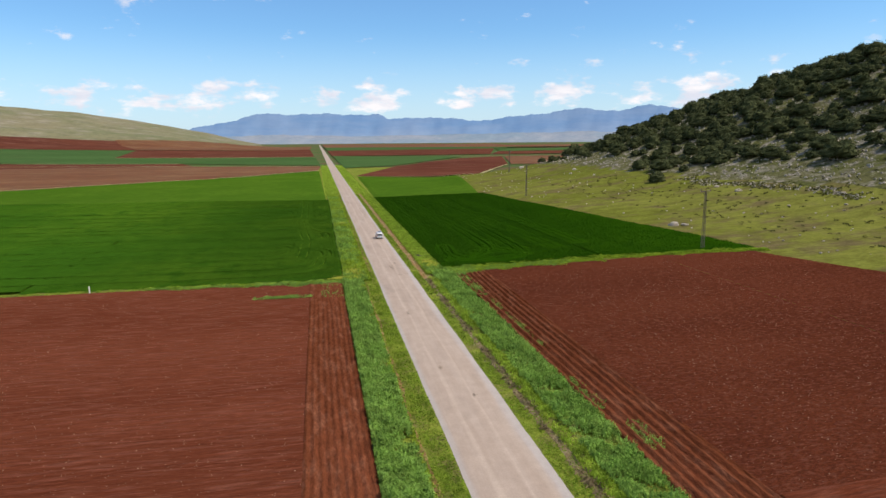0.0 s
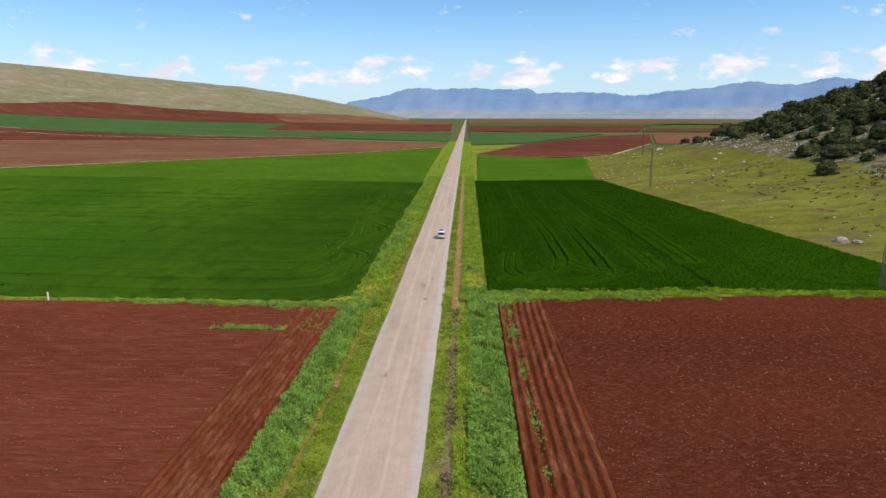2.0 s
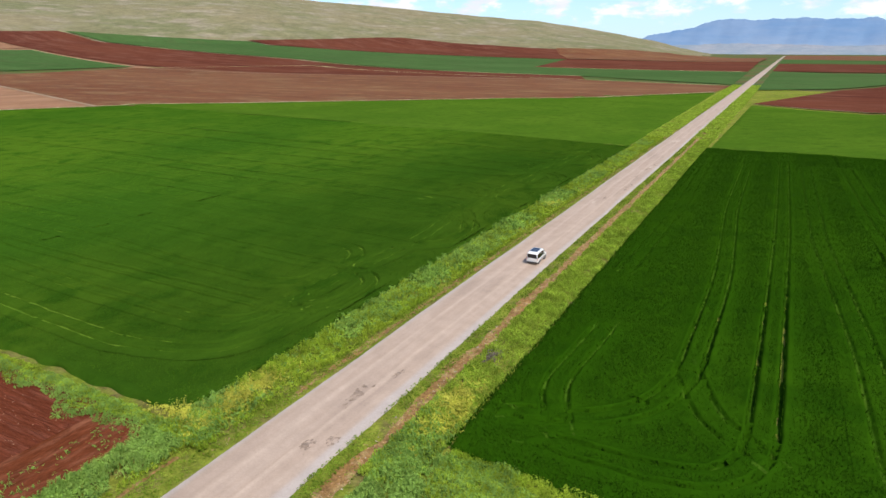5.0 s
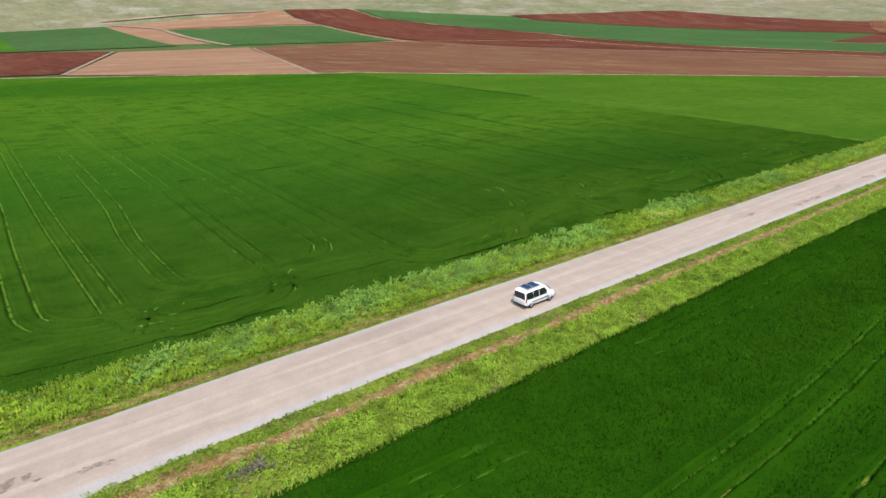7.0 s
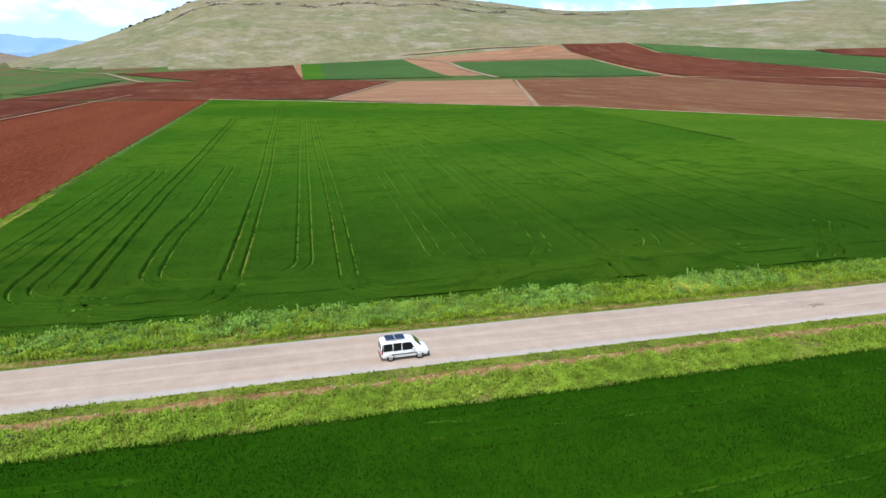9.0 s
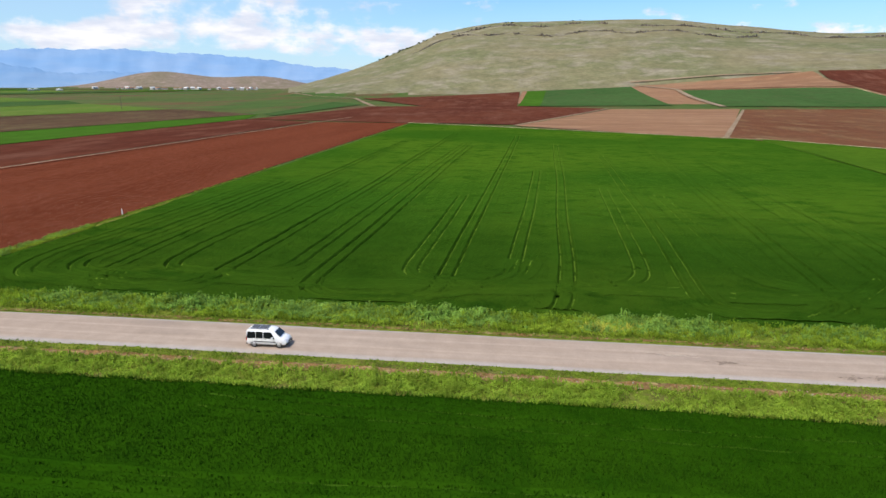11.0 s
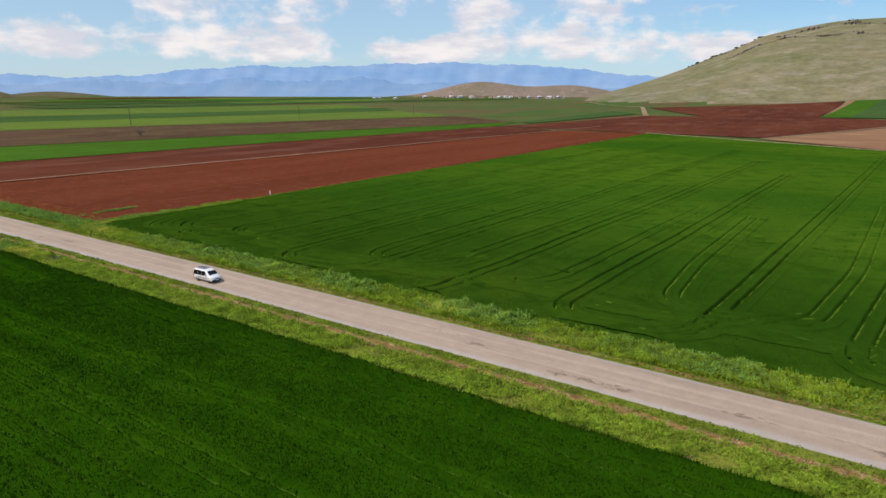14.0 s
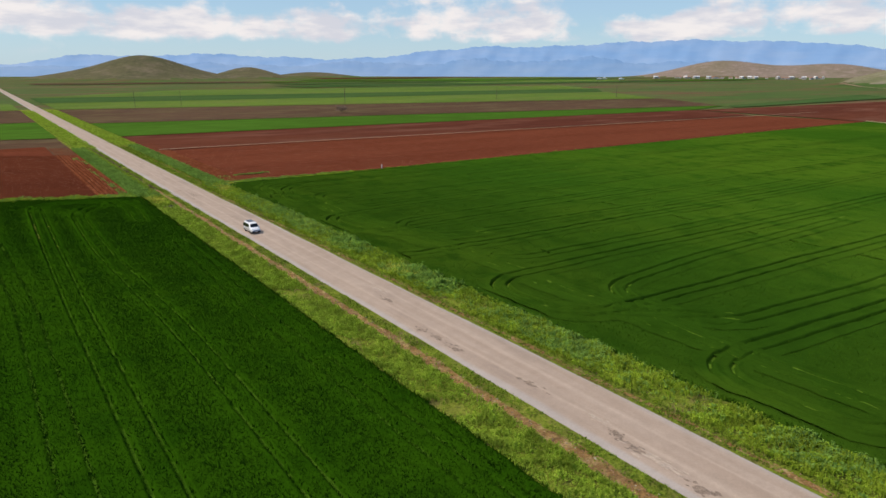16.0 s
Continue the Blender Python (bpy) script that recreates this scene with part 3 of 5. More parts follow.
def crop_relief(near=None):
    if near is None:
        return crop_wave
    return lambda x, y: crop_wave(x, y) - .62 * np.clip((1.95 - near(x, y)[0]) / .35, 0, 1) * np.clip((np.abs(x - .45) - 10.6) / .5, 0, 1)


def tractor_ruts(ruts, near, lift, materials, label):
    """Pressed crop along each pass: two ruts with raised rims, laid into the hollow left for them in the field."""
    off = np.array((-2.4, -1.7, -1.36, -1.25, -1.12, -1.0, -.8, -.68, -.55, -.3, 0, .3, .55, .68, .8, 1.0, 1.12, 1.25, 1.36, 1.7, 2.4))
    for k, r in enumerate(ruts):
        pts = []
        for a, b in zip(r.line, r.line[1:]):
            n = max(1, int(np.linalg.norm(b - a) / .45))
            pts += [a + (b - a) * s for s in np.linspace(0, 1, n, endpoint=False)]
        pts = np.array(pts + [r.line[-1]])
        # run out past both ends
        head, tail = pts[0] - pts[1], pts[-1] - pts[-2]
        head, tail = head / np.linalg.norm(head), tail / np.linalg.norm(tail)
        pts = np.concatenate([[pts[0] + head * s for s in (2.6, 1.8, 1.2, .6)], pts, [pts[-1] + tail * s for s in (.6, 1.2, 1.8, 2.6)]])
        d = np.gradient(pts, axis=0)
        d /= np.linalg.norm(d, axis=1)[:, None]
        across = np.stack([-d[:, 1], d[:, 0]], -1)
        p = pts[:, None] + across[:, None] * off[None, :, None]
        x, y = np.where(p[..., 0] < 0, np.minimum(p[..., 0], -10.2), np.maximum(p[..., 0], 11.4)), p[..., 1]
        z = height(x, y) + lift + crop_wave(x, y) - near(x, y)[1] + .014 + .004 * k + .04 * smooth(-55, -70, x)
        faces = grid_faces(len(pts), len(off))
        side = np.tile(np.abs(off[:-1] + off[1:]) / 2, len(pts) - 1)
        fx, fy = x.ravel()[faces].mean(1), y.ravel()[faces].mean(1)
        patch = ripple(fx, fy, .8) + .7 * ripple(fx * 1.7, fy * 1.7, 2.9) + .5 * ripple(fy * 3, fx * 3, 4.3)
        # flattened blades lie pale on the floor of the wheel lines
        laid = (np.abs(side - .9) < .05) & (patch > -.45)
        ob = link("tractor_track", np.stack([x, y, z], -1).reshape(-1, 3).tolist(), faces.tolist(), materials, laid.astype(int))
        tagged(ob, label, "tractor track", kind="structure")


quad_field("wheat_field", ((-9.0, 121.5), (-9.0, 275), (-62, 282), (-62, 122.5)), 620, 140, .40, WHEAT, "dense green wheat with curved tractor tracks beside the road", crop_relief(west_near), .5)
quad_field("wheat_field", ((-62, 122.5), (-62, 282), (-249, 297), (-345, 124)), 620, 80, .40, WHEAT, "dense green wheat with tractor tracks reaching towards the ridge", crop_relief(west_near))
quad_field("wheat_field", ((9.9, 127), (9.7, 281), (39, 272), (41, 122.5)), 480, 92, .34, WHEAT_DARK, "dark green wheat with straight tractor tracks beside the road", crop_relief(east_near), .6)
quad_field("wheat_field", ((41.1, 122.5), (39.1, 272), (54, 263), (71, 117)), 260, 80, .34, WHEAT_DARK, "dark green wheat below a grassy slope", crop_relief(east_near), .6)
quad_field("wheat_field", ((-9.8, 277), (-12, 532), (-149, 385), (-120, 289)), 120, 60, .30, WHEAT_LIGHT, "lighter green wheat beyond the darker crop", crop_relief(), .3)
quad_field("wheat_field", ((-114, 288), (-143, 389), (-252, 300), (-249, 297)), 60, 60, .33, WHEAT_LIGHT, "lighter green wheat beyond the darker crop")
quad_field("wheat_field", ((10.5, 283), (13, 440), (70, 388), (53, 266)), 80, 40, .30, WHEAT_LIGHT, "lighter green wheat at the foot of the slope", crop_relief(), .3)
tractor_ruts(WEST_RUTS, west_near, .40, [WHEAT, TRAMPLED], "twin tractor wheel lines pressed into the green wheat")
tractor_ruts(EAST_RUTS, east_near, .34, [WHEAT_DARK, TRAMPLED_DARK], "twin tractor wheel lines pressed into the dark wheat")


def clods(x, y):
    return .03 * ripple(x * .6, y, 1.9) + .015 * ripple(x * .4, y, 3.3) + .03 * ripple(y, x, 5.1)


def furrows(x, y):
    west = x < 0
    pitch, deep = np.where(west, .62, .86), np.where(west, .05, .14)
    deep = np.where(west, deep * (1 - .8 * smooth(98, 110, y)), deep)
    return deep * np.sin((x + .25 * ripple(x, y, .05)) * 2 * np.pi / pitch) + .04 * ripple(x, y, 2.1)


quad_field("ploughed_field", ((-15, 20), (-15, 119.6), (-9.5, 119.6), (-9.3, 20)), 130, 90, .20, SOIL_ROWS, "red soil in long furrows beside the verge", furrows, .2)
quad_field("ploughed_field", ((-110, 48), (-110, 120.3), (-14.9, 119.8), (-14.9, 20)), 150, 190, .14, SOIL, "finely ploughed dark red soil", clods)
quad_field("ploughed_field", ((-345, 62), (-345, 121), (-110.2, 120), (-110.2, 48)), 60, 120, .10, SOIL, "finely ploughed dark red soil", clods)
quad_field("ploughed_field", ((11, 20), (11.2, 121.4), (17.2, 121.9), (17.2, 20)), 130, 80, .26, SOIL_ROWS, "red soil in long furrows beside the verge", furrows, .2)
quad_field("ploughed_field", ((17.05, 15), (17.05, 122.2), (50.2, 119.2), (50.2, 15)), 190, 80, .16, SOIL_DARK, "finely ploughed dark red soil", clods)
quad_field("ploughed_field", ((50.2, 15), (50.2, 119.1), (68, 114.6), (90, 45)), 150, 60, .18, SOIL_DARK, "finely ploughed dark red soil", clods)

FAR_FIELDS = (
    (SOIL_FAR, "dark red ploughed strip", ((-10.5, -12), (-10.5, 43), (-345, 60), (-365, 8))),
    (SOIL_FAR, "dark red ploughed strip", ((-366, 8), (-346, 121), (-690, 110), (-650, 30))),
    (CROP_BRIGHT, "bright green crop strip", ((-10.5, -92), (-10.5, -14), (-365, 6), (-440, -15))),
    (SOIL_DUSKY, "dusky brown fallow strip", ((-10.5, -236), (-10.5, -94), (-440, -18), (-520, -130))),
    (CROP_PALE, "pale green crop strip", ((-10.5, -345), (-10.5, -240), (-520, -135), (-640, -300))),
    (CROP_FAR, "green crop strip", ((-10.5, -470), (-10.5, -350), (-640, -306), (-760, -420))),
    (CROP_PALE, "pale green crop strip", ((-200, -690), (-10.5, -475), (-760, -426), (-900, -640))),
    (SOIL_DUSKY, "dusky brown fallow strip", ((11, -17), (11, 43), (140, 38), (140, -30))),
    (SOIL, "dark red ploughed strip", ((17.4, 44), (17.4, 14.8), (90, 44.8), (140, 40))),
    (CROP_BRIGHT, "bright green crop strip", ((10.5, -114), (10.5, -19), (140, -32), (140, -118))),
    (SOIL_DUSKY, "dusky brown fallow strip", ((10.5, -240), (10.5, -116), (140, -120), (140, -240))),
    (CROP_PALE, "pale green crop strip", ((10.5, -350), (10.5, -243), (140, -243), (140, -350))),
    (SOIL_PINK, "pale pinkish fallow field", ((-330, 188), (-645, 285), (-660, 420), (-252, 284))),
    (SOIL_BROWN, "brown fallow field", ((-254, 284), (-652, 422), (-651, 613), (-211, 329))),
    (SOIL_BROWN, "brown fallow field", ((-211, 329), (-651, 613), (-535, 792), (-149, 386))),
    (SOIL_BROWN, "brown fallow field", ((-149, 386), (-535, 792), (-130, 658), (-65, 455))),
    (SOIL_BROWN, "brown fallow field", ((-65, 455), (-130, 658), (-10, 621), (-13, 536))),
    (CROP_FAR, "green crop below the ridge", ((-1050, 443), (-712, 416), (-672, 622), (-955, 672))),
    (SOIL_FAR, "red ploughed field below the ridge", ((-1180, 712), (-1140, 830), (-640, 872), (-690, 640))),
    (SOIL_FAR, "red ploughed field", ((-690, 640), (-640, 872), (-155, 735), (-130, 660))),
    (CROP_FAR, "green crop strip", ((-1134, 838), (-905, 1050), (-334, 1290), (-630, 885))),
    (CROP_FAR, "green crop strip", ((-630, 885), (-334, 1290), (-285, 958), (-157, 742))),
    (CROP_FAR, "green crop strip", ((-157, 742), (-285, 958), (-16, 955), (-10, 641))),
    (SOIL_FAR, "red ploughed strip", ((-288, 962), (-345, 1300), (-30, 1600), (-17, 960))),
    (SOIL_FAR, "red ploughed strip", ((-905, 1056), (-775, 1400), (-460, 1600), (-340, 1300))),
    (SOIL_BROWN, "brown strip", ((-350, 1330), (-470, 1610), (-30, 2200), (-30, 1620))),
    (SOIL_PINK, "pale reddish fallow field", ((-1220, 410), (-1170, 690), (-980, 680), (-1070, 446))),
    (CROP_FAR, "green crop below the ridge", ((-1210, 206), (-1200, 395), (-735, 368), (-705, 190))),
    (CROP_BRIGHT, "bright green crop strip", ((-1212, 204), (-1209, 240), (-718, 214), (-704, 188))),
    (SOIL_FAR, "red ploughed field", ((-700, 186), (-655, 284), (-340, 187), (-348, 126))),
    (SOIL_FAR, "red ploughed field", ((-690, 88), (-700, 187), (-347, 126.6), (-345.5, 121))),
    (SOIL_FAR, "red ploughed field below the ridge", ((-1000, -70), (-1195, 190), (-699, 187), (-665, 86))),
    (CROP_FAR, "green crop field", ((-420, 5), (-440, -12), (-800, -60), (-720, 0))),
    (SOIL_FAR, "dark red ploughed field", ((13, 449), (59, 597), (167, 602), (76, 395))),
    (SOIL_FAR, "dark red ploughed field", ((60, 599), (164, 806), (240, 870), (168, 604))),
    (CROP_FAR, "green crop strip", ((10, 573), (9, 988), (185, 884), (57, 612))),
    (SOIL_FAR, "red ploughed strip", ((9, 992), (9, 1425), (400, 1480), (259, 1000))),
    (CROP_FAR, "green crop strip", ((9, 1430), (9, 1900), (529, 1682), (400, 1485))),
    (SOIL_BROWN, "brown strip", ((172, 606), (244, 872), (760, 900), (520, 560))),
    (SOIL_FAR, "red ploughed strip", ((262, 1003), (330, 1200), (1000, 1180), (800, 930))),
    (CROP_FAR, "green crop strip", ((335, 1210), (405, 1480), (1150, 1480), (1000, 1190))),
    (SOIL_BROWN, "brown strip", ((535, 1690), (620, 2100), (1500, 2050), (1250, 1640))),
    (SOIL_BROWN, "brown strip", ((9, 1910), (9, 2800), (700, 2600), (560, 1690))),
)
quad_field("distant_field", ((-1225, 195), (-1185, 705), (-635, 660), (-650, 180)), 30, 30, -.45, SOIL_PINK, "bare pale ground between the fields")
for k, (m, label, c) in enumerate(FAR_FIELDS):
    quad_field("distant_field", c, 30, 30, .22 + .005 * k, m, label)

def field_margin(ends, lift, seed):
    """A broken strip of dry grass along a far field, wider and narrower along its way."""
    c = [np.array(q, float) for q in ends]
    pts = np.concatenate([[a + (b - a) * f for f in np.linspace(0, 1, max(4, int(np.linalg.norm(b - a) / 9)), endpoint=False)] for a, b in zip(c, c[1:])] + [[c[-1]]])
    d = np.gradient(pts, axis=0)
    d /= np.linalg.norm(d, axis=1)[:, None] + 1e-9
    nrm = np.stack([-d[:, 1], d[:, 0]], -1)
    far = np.hypot(pts[:, 0] - CX, pts[:, 1] - CY)
    w = (.5 + .0016 * far) * np.clip(.55 + 1.1 * ripple(pts[:, 0] + seed * 31, pts[:, 1], .021) + .5 * ripple(pts[:, 1], pts[:, 0], .11), .02, 1.5)
    rows = np.stack([pts - nrm * w[:, None], pts, pts + nrm * w[:, None]], 1)
    z = height(rows[..., 0], rows[..., 1]) + lift + far_rise(rows[..., 0], rows[..., 1])
    z[:, 1] += .12
    ob = link("field_margin", np.concatenate([rows, z[..., None]], -1).reshape(-1, 3).tolist(), grid_faces(len(pts), 3).tolist(), MARGIN)
    tagged(ob, "thin broken strip of dry grass along a field", "field margin", kind="structure")
for k, ends in enumerate((((-252, 299), (-212, 330), (-150, 387), (-66, 456), (-13, 535)), ((-651, 613), (-535, 792), (-130, 659), (-11, 622)), ((-1140, 834), (-636, 876), (-157, 739)), ((-345, 121.4), (-249, 296), (-252, 299)),
                          ((-287, 960), (-16, 957)), ((-672, 622), (-955, 672)), ((13, 444), (76, 392), (167, 603)))):
    field_margin(ends, .5, k)
# many narrow strips of crops and fallow on the far plain
strips = np.random.default_rng(31)
edge, count = -700.0, 0
while edge > -2500:
    deep = float(strips.uniform(45, 120)) * (1 - edge / 2600)
    x0 = -2300.0 + float(strips.uniform(-200, 200))
    while x0 < 700:
        wide = float(strips.uniform(350, 950))
        x1 = min(x0 + wide, 760)
        m, label = ((CROP_FAR, "green crop strip"), (CROP_BRIGHT, "bright green crop strip"), (CROP_PALE, "pale green crop strip"), (SOIL_DUSKY, "dusky brown fallow strip"), (SOIL_FAR, "red ploughed strip"))[int(strips.choice(5, p=(.34, .18, .2, .18, .10)))]
        c = ((x0, edge - deep + x0 * .12), (x0, edge + x0 * .12 - 4), (x1 - 5, edge + x1 * .12 - 4), (x1 - 5, edge - deep + x1 * .12))
        if float(np.max(height(np.linspace(x0, x1, 9), np.full(9, edge - deep + .12 * (x0 + x1) / 2)))) < 2.5 and strips.random() < .82 and not (x0 < 8 < x1 or x0 < -8 < x1):
            quad_field("distant_field", c, 16, 6, .30 + .003 * (count % 7), m, label)
            count += 1
        x0 = x1
    edge -= deep
# pale farm tracks between the far fields
def farm_track(points, width, lift):
    pts = arc_track(points, 25)
    out = []
    for a, b in zip(pts, pts[1:]):
        n = max(2, int(np.linalg.norm(b - a) / 12))
        out += [a + (b - a) * s for s in np.linspace(0, 1, n, endpoint=False)]
    pts = np.array(out)
    d = np.gradient(pts, axis=0)
    d /= np.linalg.norm(d, axis=1)[:, None]
    nrm = np.stack([-d[:, 1], d[:, 0]], -1)
    rows = np.stack([pts - nrm * width / 2, pts, pts + nrm * width / 2], 1)
    z = height(rows[..., 0], rows[..., 1]) + lift + far_rise(rows[..., 0], rows[..., 1])
    ob = link("farm_track", np.concatenate([rows, z[..., None]], -1).reshape(-1, 3).tolist(), grid_faces(len(pts), 3).tolist(), PATH_DIRT)
    tagged(ob, "pale dirt farm track between fields", "track", kind="structure")


for pts, w in ((((-330, 187), (-665, 286)), 2.4), (((-254, 284), (-655, 422)), 2.6), (((-12, 44), (-165, 55), (-420, 70)), 1.2), (((-650, 30), (-1000, -80), (-1300, -300)), 6),
               (((-705, 417), (-900, 430), (-1080, 450), (-1240, 405)), 8), (((-1240, 400), (-1225, 560), (-1185, 700)), 7), (((-650, 614), (-300, 650), (-135, 662)), 3)):
    farm_track(pts, w, .5)


# ---- far mountains ----
def mountains(name, azimuths, elevations, material, label, seed, nearer=0, jagged=1.0):
    """A far range: a crest of the given elevations, with spurs and valleys running down from it."""
    az = np.arange(azimuths[0], azimuths[-1], .10 if azimuths[-1] > azimuths[0] else -.10)
    order = np.argsort(azimuths)
    e = np.interp(az, np.array(azimuths)[order], np.array(elevations)[order])
    jag = sum(np.sin(az * f + seed * k) * a for k, (f, a) in enumerate(((1.1, .10), (2.7, .06), (6.1, .045), (13.0, .025)), 1))
    e = np.maximum(e + jag * np.clip(e, 0, 1) * .55 * jagged, -.3)
    crest = 25 + 4700 * np.tan(np.radians(e))
    kernel = np.hanning(41) / np.hanning(41).sum()
    top = np.convolve(np.pad(crest, 20, mode='edge'), kernel, mode='valid')
    steps = 18
    rows = []
    for f in np.linspace(0, 1, steps):
        spur = (ripple(az * 1.1 + f * .5, np.full_like(az, f * 1.2 + seed), 1.0) * 70 + ripple(az * 2.3 - f, np.full_like(az, f * 2 + seed), 1.0) * 14) * np.sin(np.pi * f) ** .7
        fold = 1 + .07 * ripple(az * 2.1, np.full_like(az, seed + f * 3), 1.0) * np.sin(np.pi * f)
        r = 4300 - nearer * 2 + 400 * f + spur
        z = -12 + (top + 12) * f ** 1.1 * fold + (crest - top) * f ** 7
        rows.append(np.stack([CX - r * np.sin(np.radians(az)), CY + r * np.cos(np.radians(az)), z], -1))
    v = np.array(rows)
    ob = link(name, v.reshape(-1, 3).tolist(), grid_faces(steps, len(az)).tolist(), material)
    tagged(ob, label, "mountains", kind="structure")


mountains("backdrop", (18, 12.5, 10.1, 7.2, 5, -5.4, -6.2, -9, -14.7, -16.5, -23.6, -27, -29.7, -34, -50), (0, .25, 1.2, 1.75, 2.3, 2.25, 1.8, 2.0, 1.65, 1.8, 2.6, 2.35, 2.8, 2.2, 1.0), MOUNT_N, "flat-topped haze-blue mesa on the horizon", 2.0)
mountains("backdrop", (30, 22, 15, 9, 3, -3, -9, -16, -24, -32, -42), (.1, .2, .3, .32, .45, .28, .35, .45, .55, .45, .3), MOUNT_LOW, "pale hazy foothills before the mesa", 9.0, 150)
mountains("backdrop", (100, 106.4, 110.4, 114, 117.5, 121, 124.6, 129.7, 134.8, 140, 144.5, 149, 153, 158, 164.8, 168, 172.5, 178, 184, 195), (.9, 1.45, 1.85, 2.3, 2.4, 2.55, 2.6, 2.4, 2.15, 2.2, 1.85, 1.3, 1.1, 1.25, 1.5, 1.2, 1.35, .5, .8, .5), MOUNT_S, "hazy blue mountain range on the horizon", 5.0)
mountains("backdrop", (104, 110, 116, 121, 126, 131, 136, 140, 146, 151, 157, 163, 170, 178, 190), (.2, .45, .5, .95, .7, 1.25, .8, 1.15, .6, .95, .45, .7, .5, .35, .2), MOUNT_S_NEAR, "nearer haze-blue foothills before the range", 3.0, 120, 1.6)


# ---- small helpers for things ----
def part(name, bm, material, parent=None, label="", smooth_faces=False):
    me = bpy.data.meshes.new(name)
    bm.to_mesh(me)
    bm.free()
    me.materials.append(material)
    if smooth_faces:
        me.polygons.foreach_set("use_smooth", np.ones(len(me.polygons), dtype=bool))
    ob = new(name, me)
    if parent is not None:
        ob.parent = parent
    if label:
        ob["label"] = label
    return ob


def box(bm, x0, x1, y0, y1, z0, z1, bevel=0.0):
    r = bmesh.ops.create_cube(bm, size=1.0)
    vs = r["verts"]
    for v in vs:
        v.co = Vector(((x0 + x1) / 2 + v.co.x * (x1 - x0), (y0 + y1) / 2 + v.co.y * (y1 - y0), (z0 + z1) / 2 + v.co.z * (z1 - z0)))
    if bevel:
        edges = list({e for v in vs for e in v.link_edges})
        bmesh.ops.bevel(bm, geom=edges, offset=bevel, segments=2, affect="EDGES", profile=0.5)
    return bm


def rod(bm, a, b, r0, r1=None, sides=8):
    a, b = Vector(a), Vector(b)
    m = Matrix.Translation((a + b) / 2) @ (b - a).to_track_quat("Z", "Y").to_matrix().to_4x4()
    bmesh.ops.create_cone(bm, cap_ends=True, segments=sides, radius1=r0, radius2=r0 if r1 is None else r1, depth=(b - a).length, matrix=m)
    return bm


def prism(bm, corners, out):
    """A thin slab: a polygon and its copy moved by out."""
    a = [bm.verts.new(c) for c in corners]
    b = [bm.verts.new(Vector(c) + Vector(out)) for c in corners]
    n = len(a)
    bm.faces.new(a[::-1])
    bm.faces.new(b)
    for k in range(n):
        bm.faces.new((a[k], a[(k + 1) % n], b[(k + 1) % n], b[k]))
    bmesh.ops.recalc_face_normals(bm, faces=bm.faces)
    return bm


# ---- the white van ----
WHITE = plain("white car paint", (.86, .86, .85), .28, 0, .5, .6)
GLASS = plain("dark tinted glass", (.012, .013, .015), .06, 0, .6)
BLACK = plain("black plastic", (.02, .02, .021), .55)
RUBBER = plain("tyre rubber", (.022, .022, .022), .8)
ALLOY = plain("grey wheel trim", (.42, .42, .43), .35, .8)
LAMP_GLASS = plain("headlight glass", (.62, .65, .68), .08, .2)
LAMP_RED = plain("red tail light", (.35, .012, .012), .2)
SOLAR = plain("dark blue roof panel", (.026, .032, .048), .16, .1)
RAIL = plain("grey roof rail", (.38, .40, .44), .4, .5)


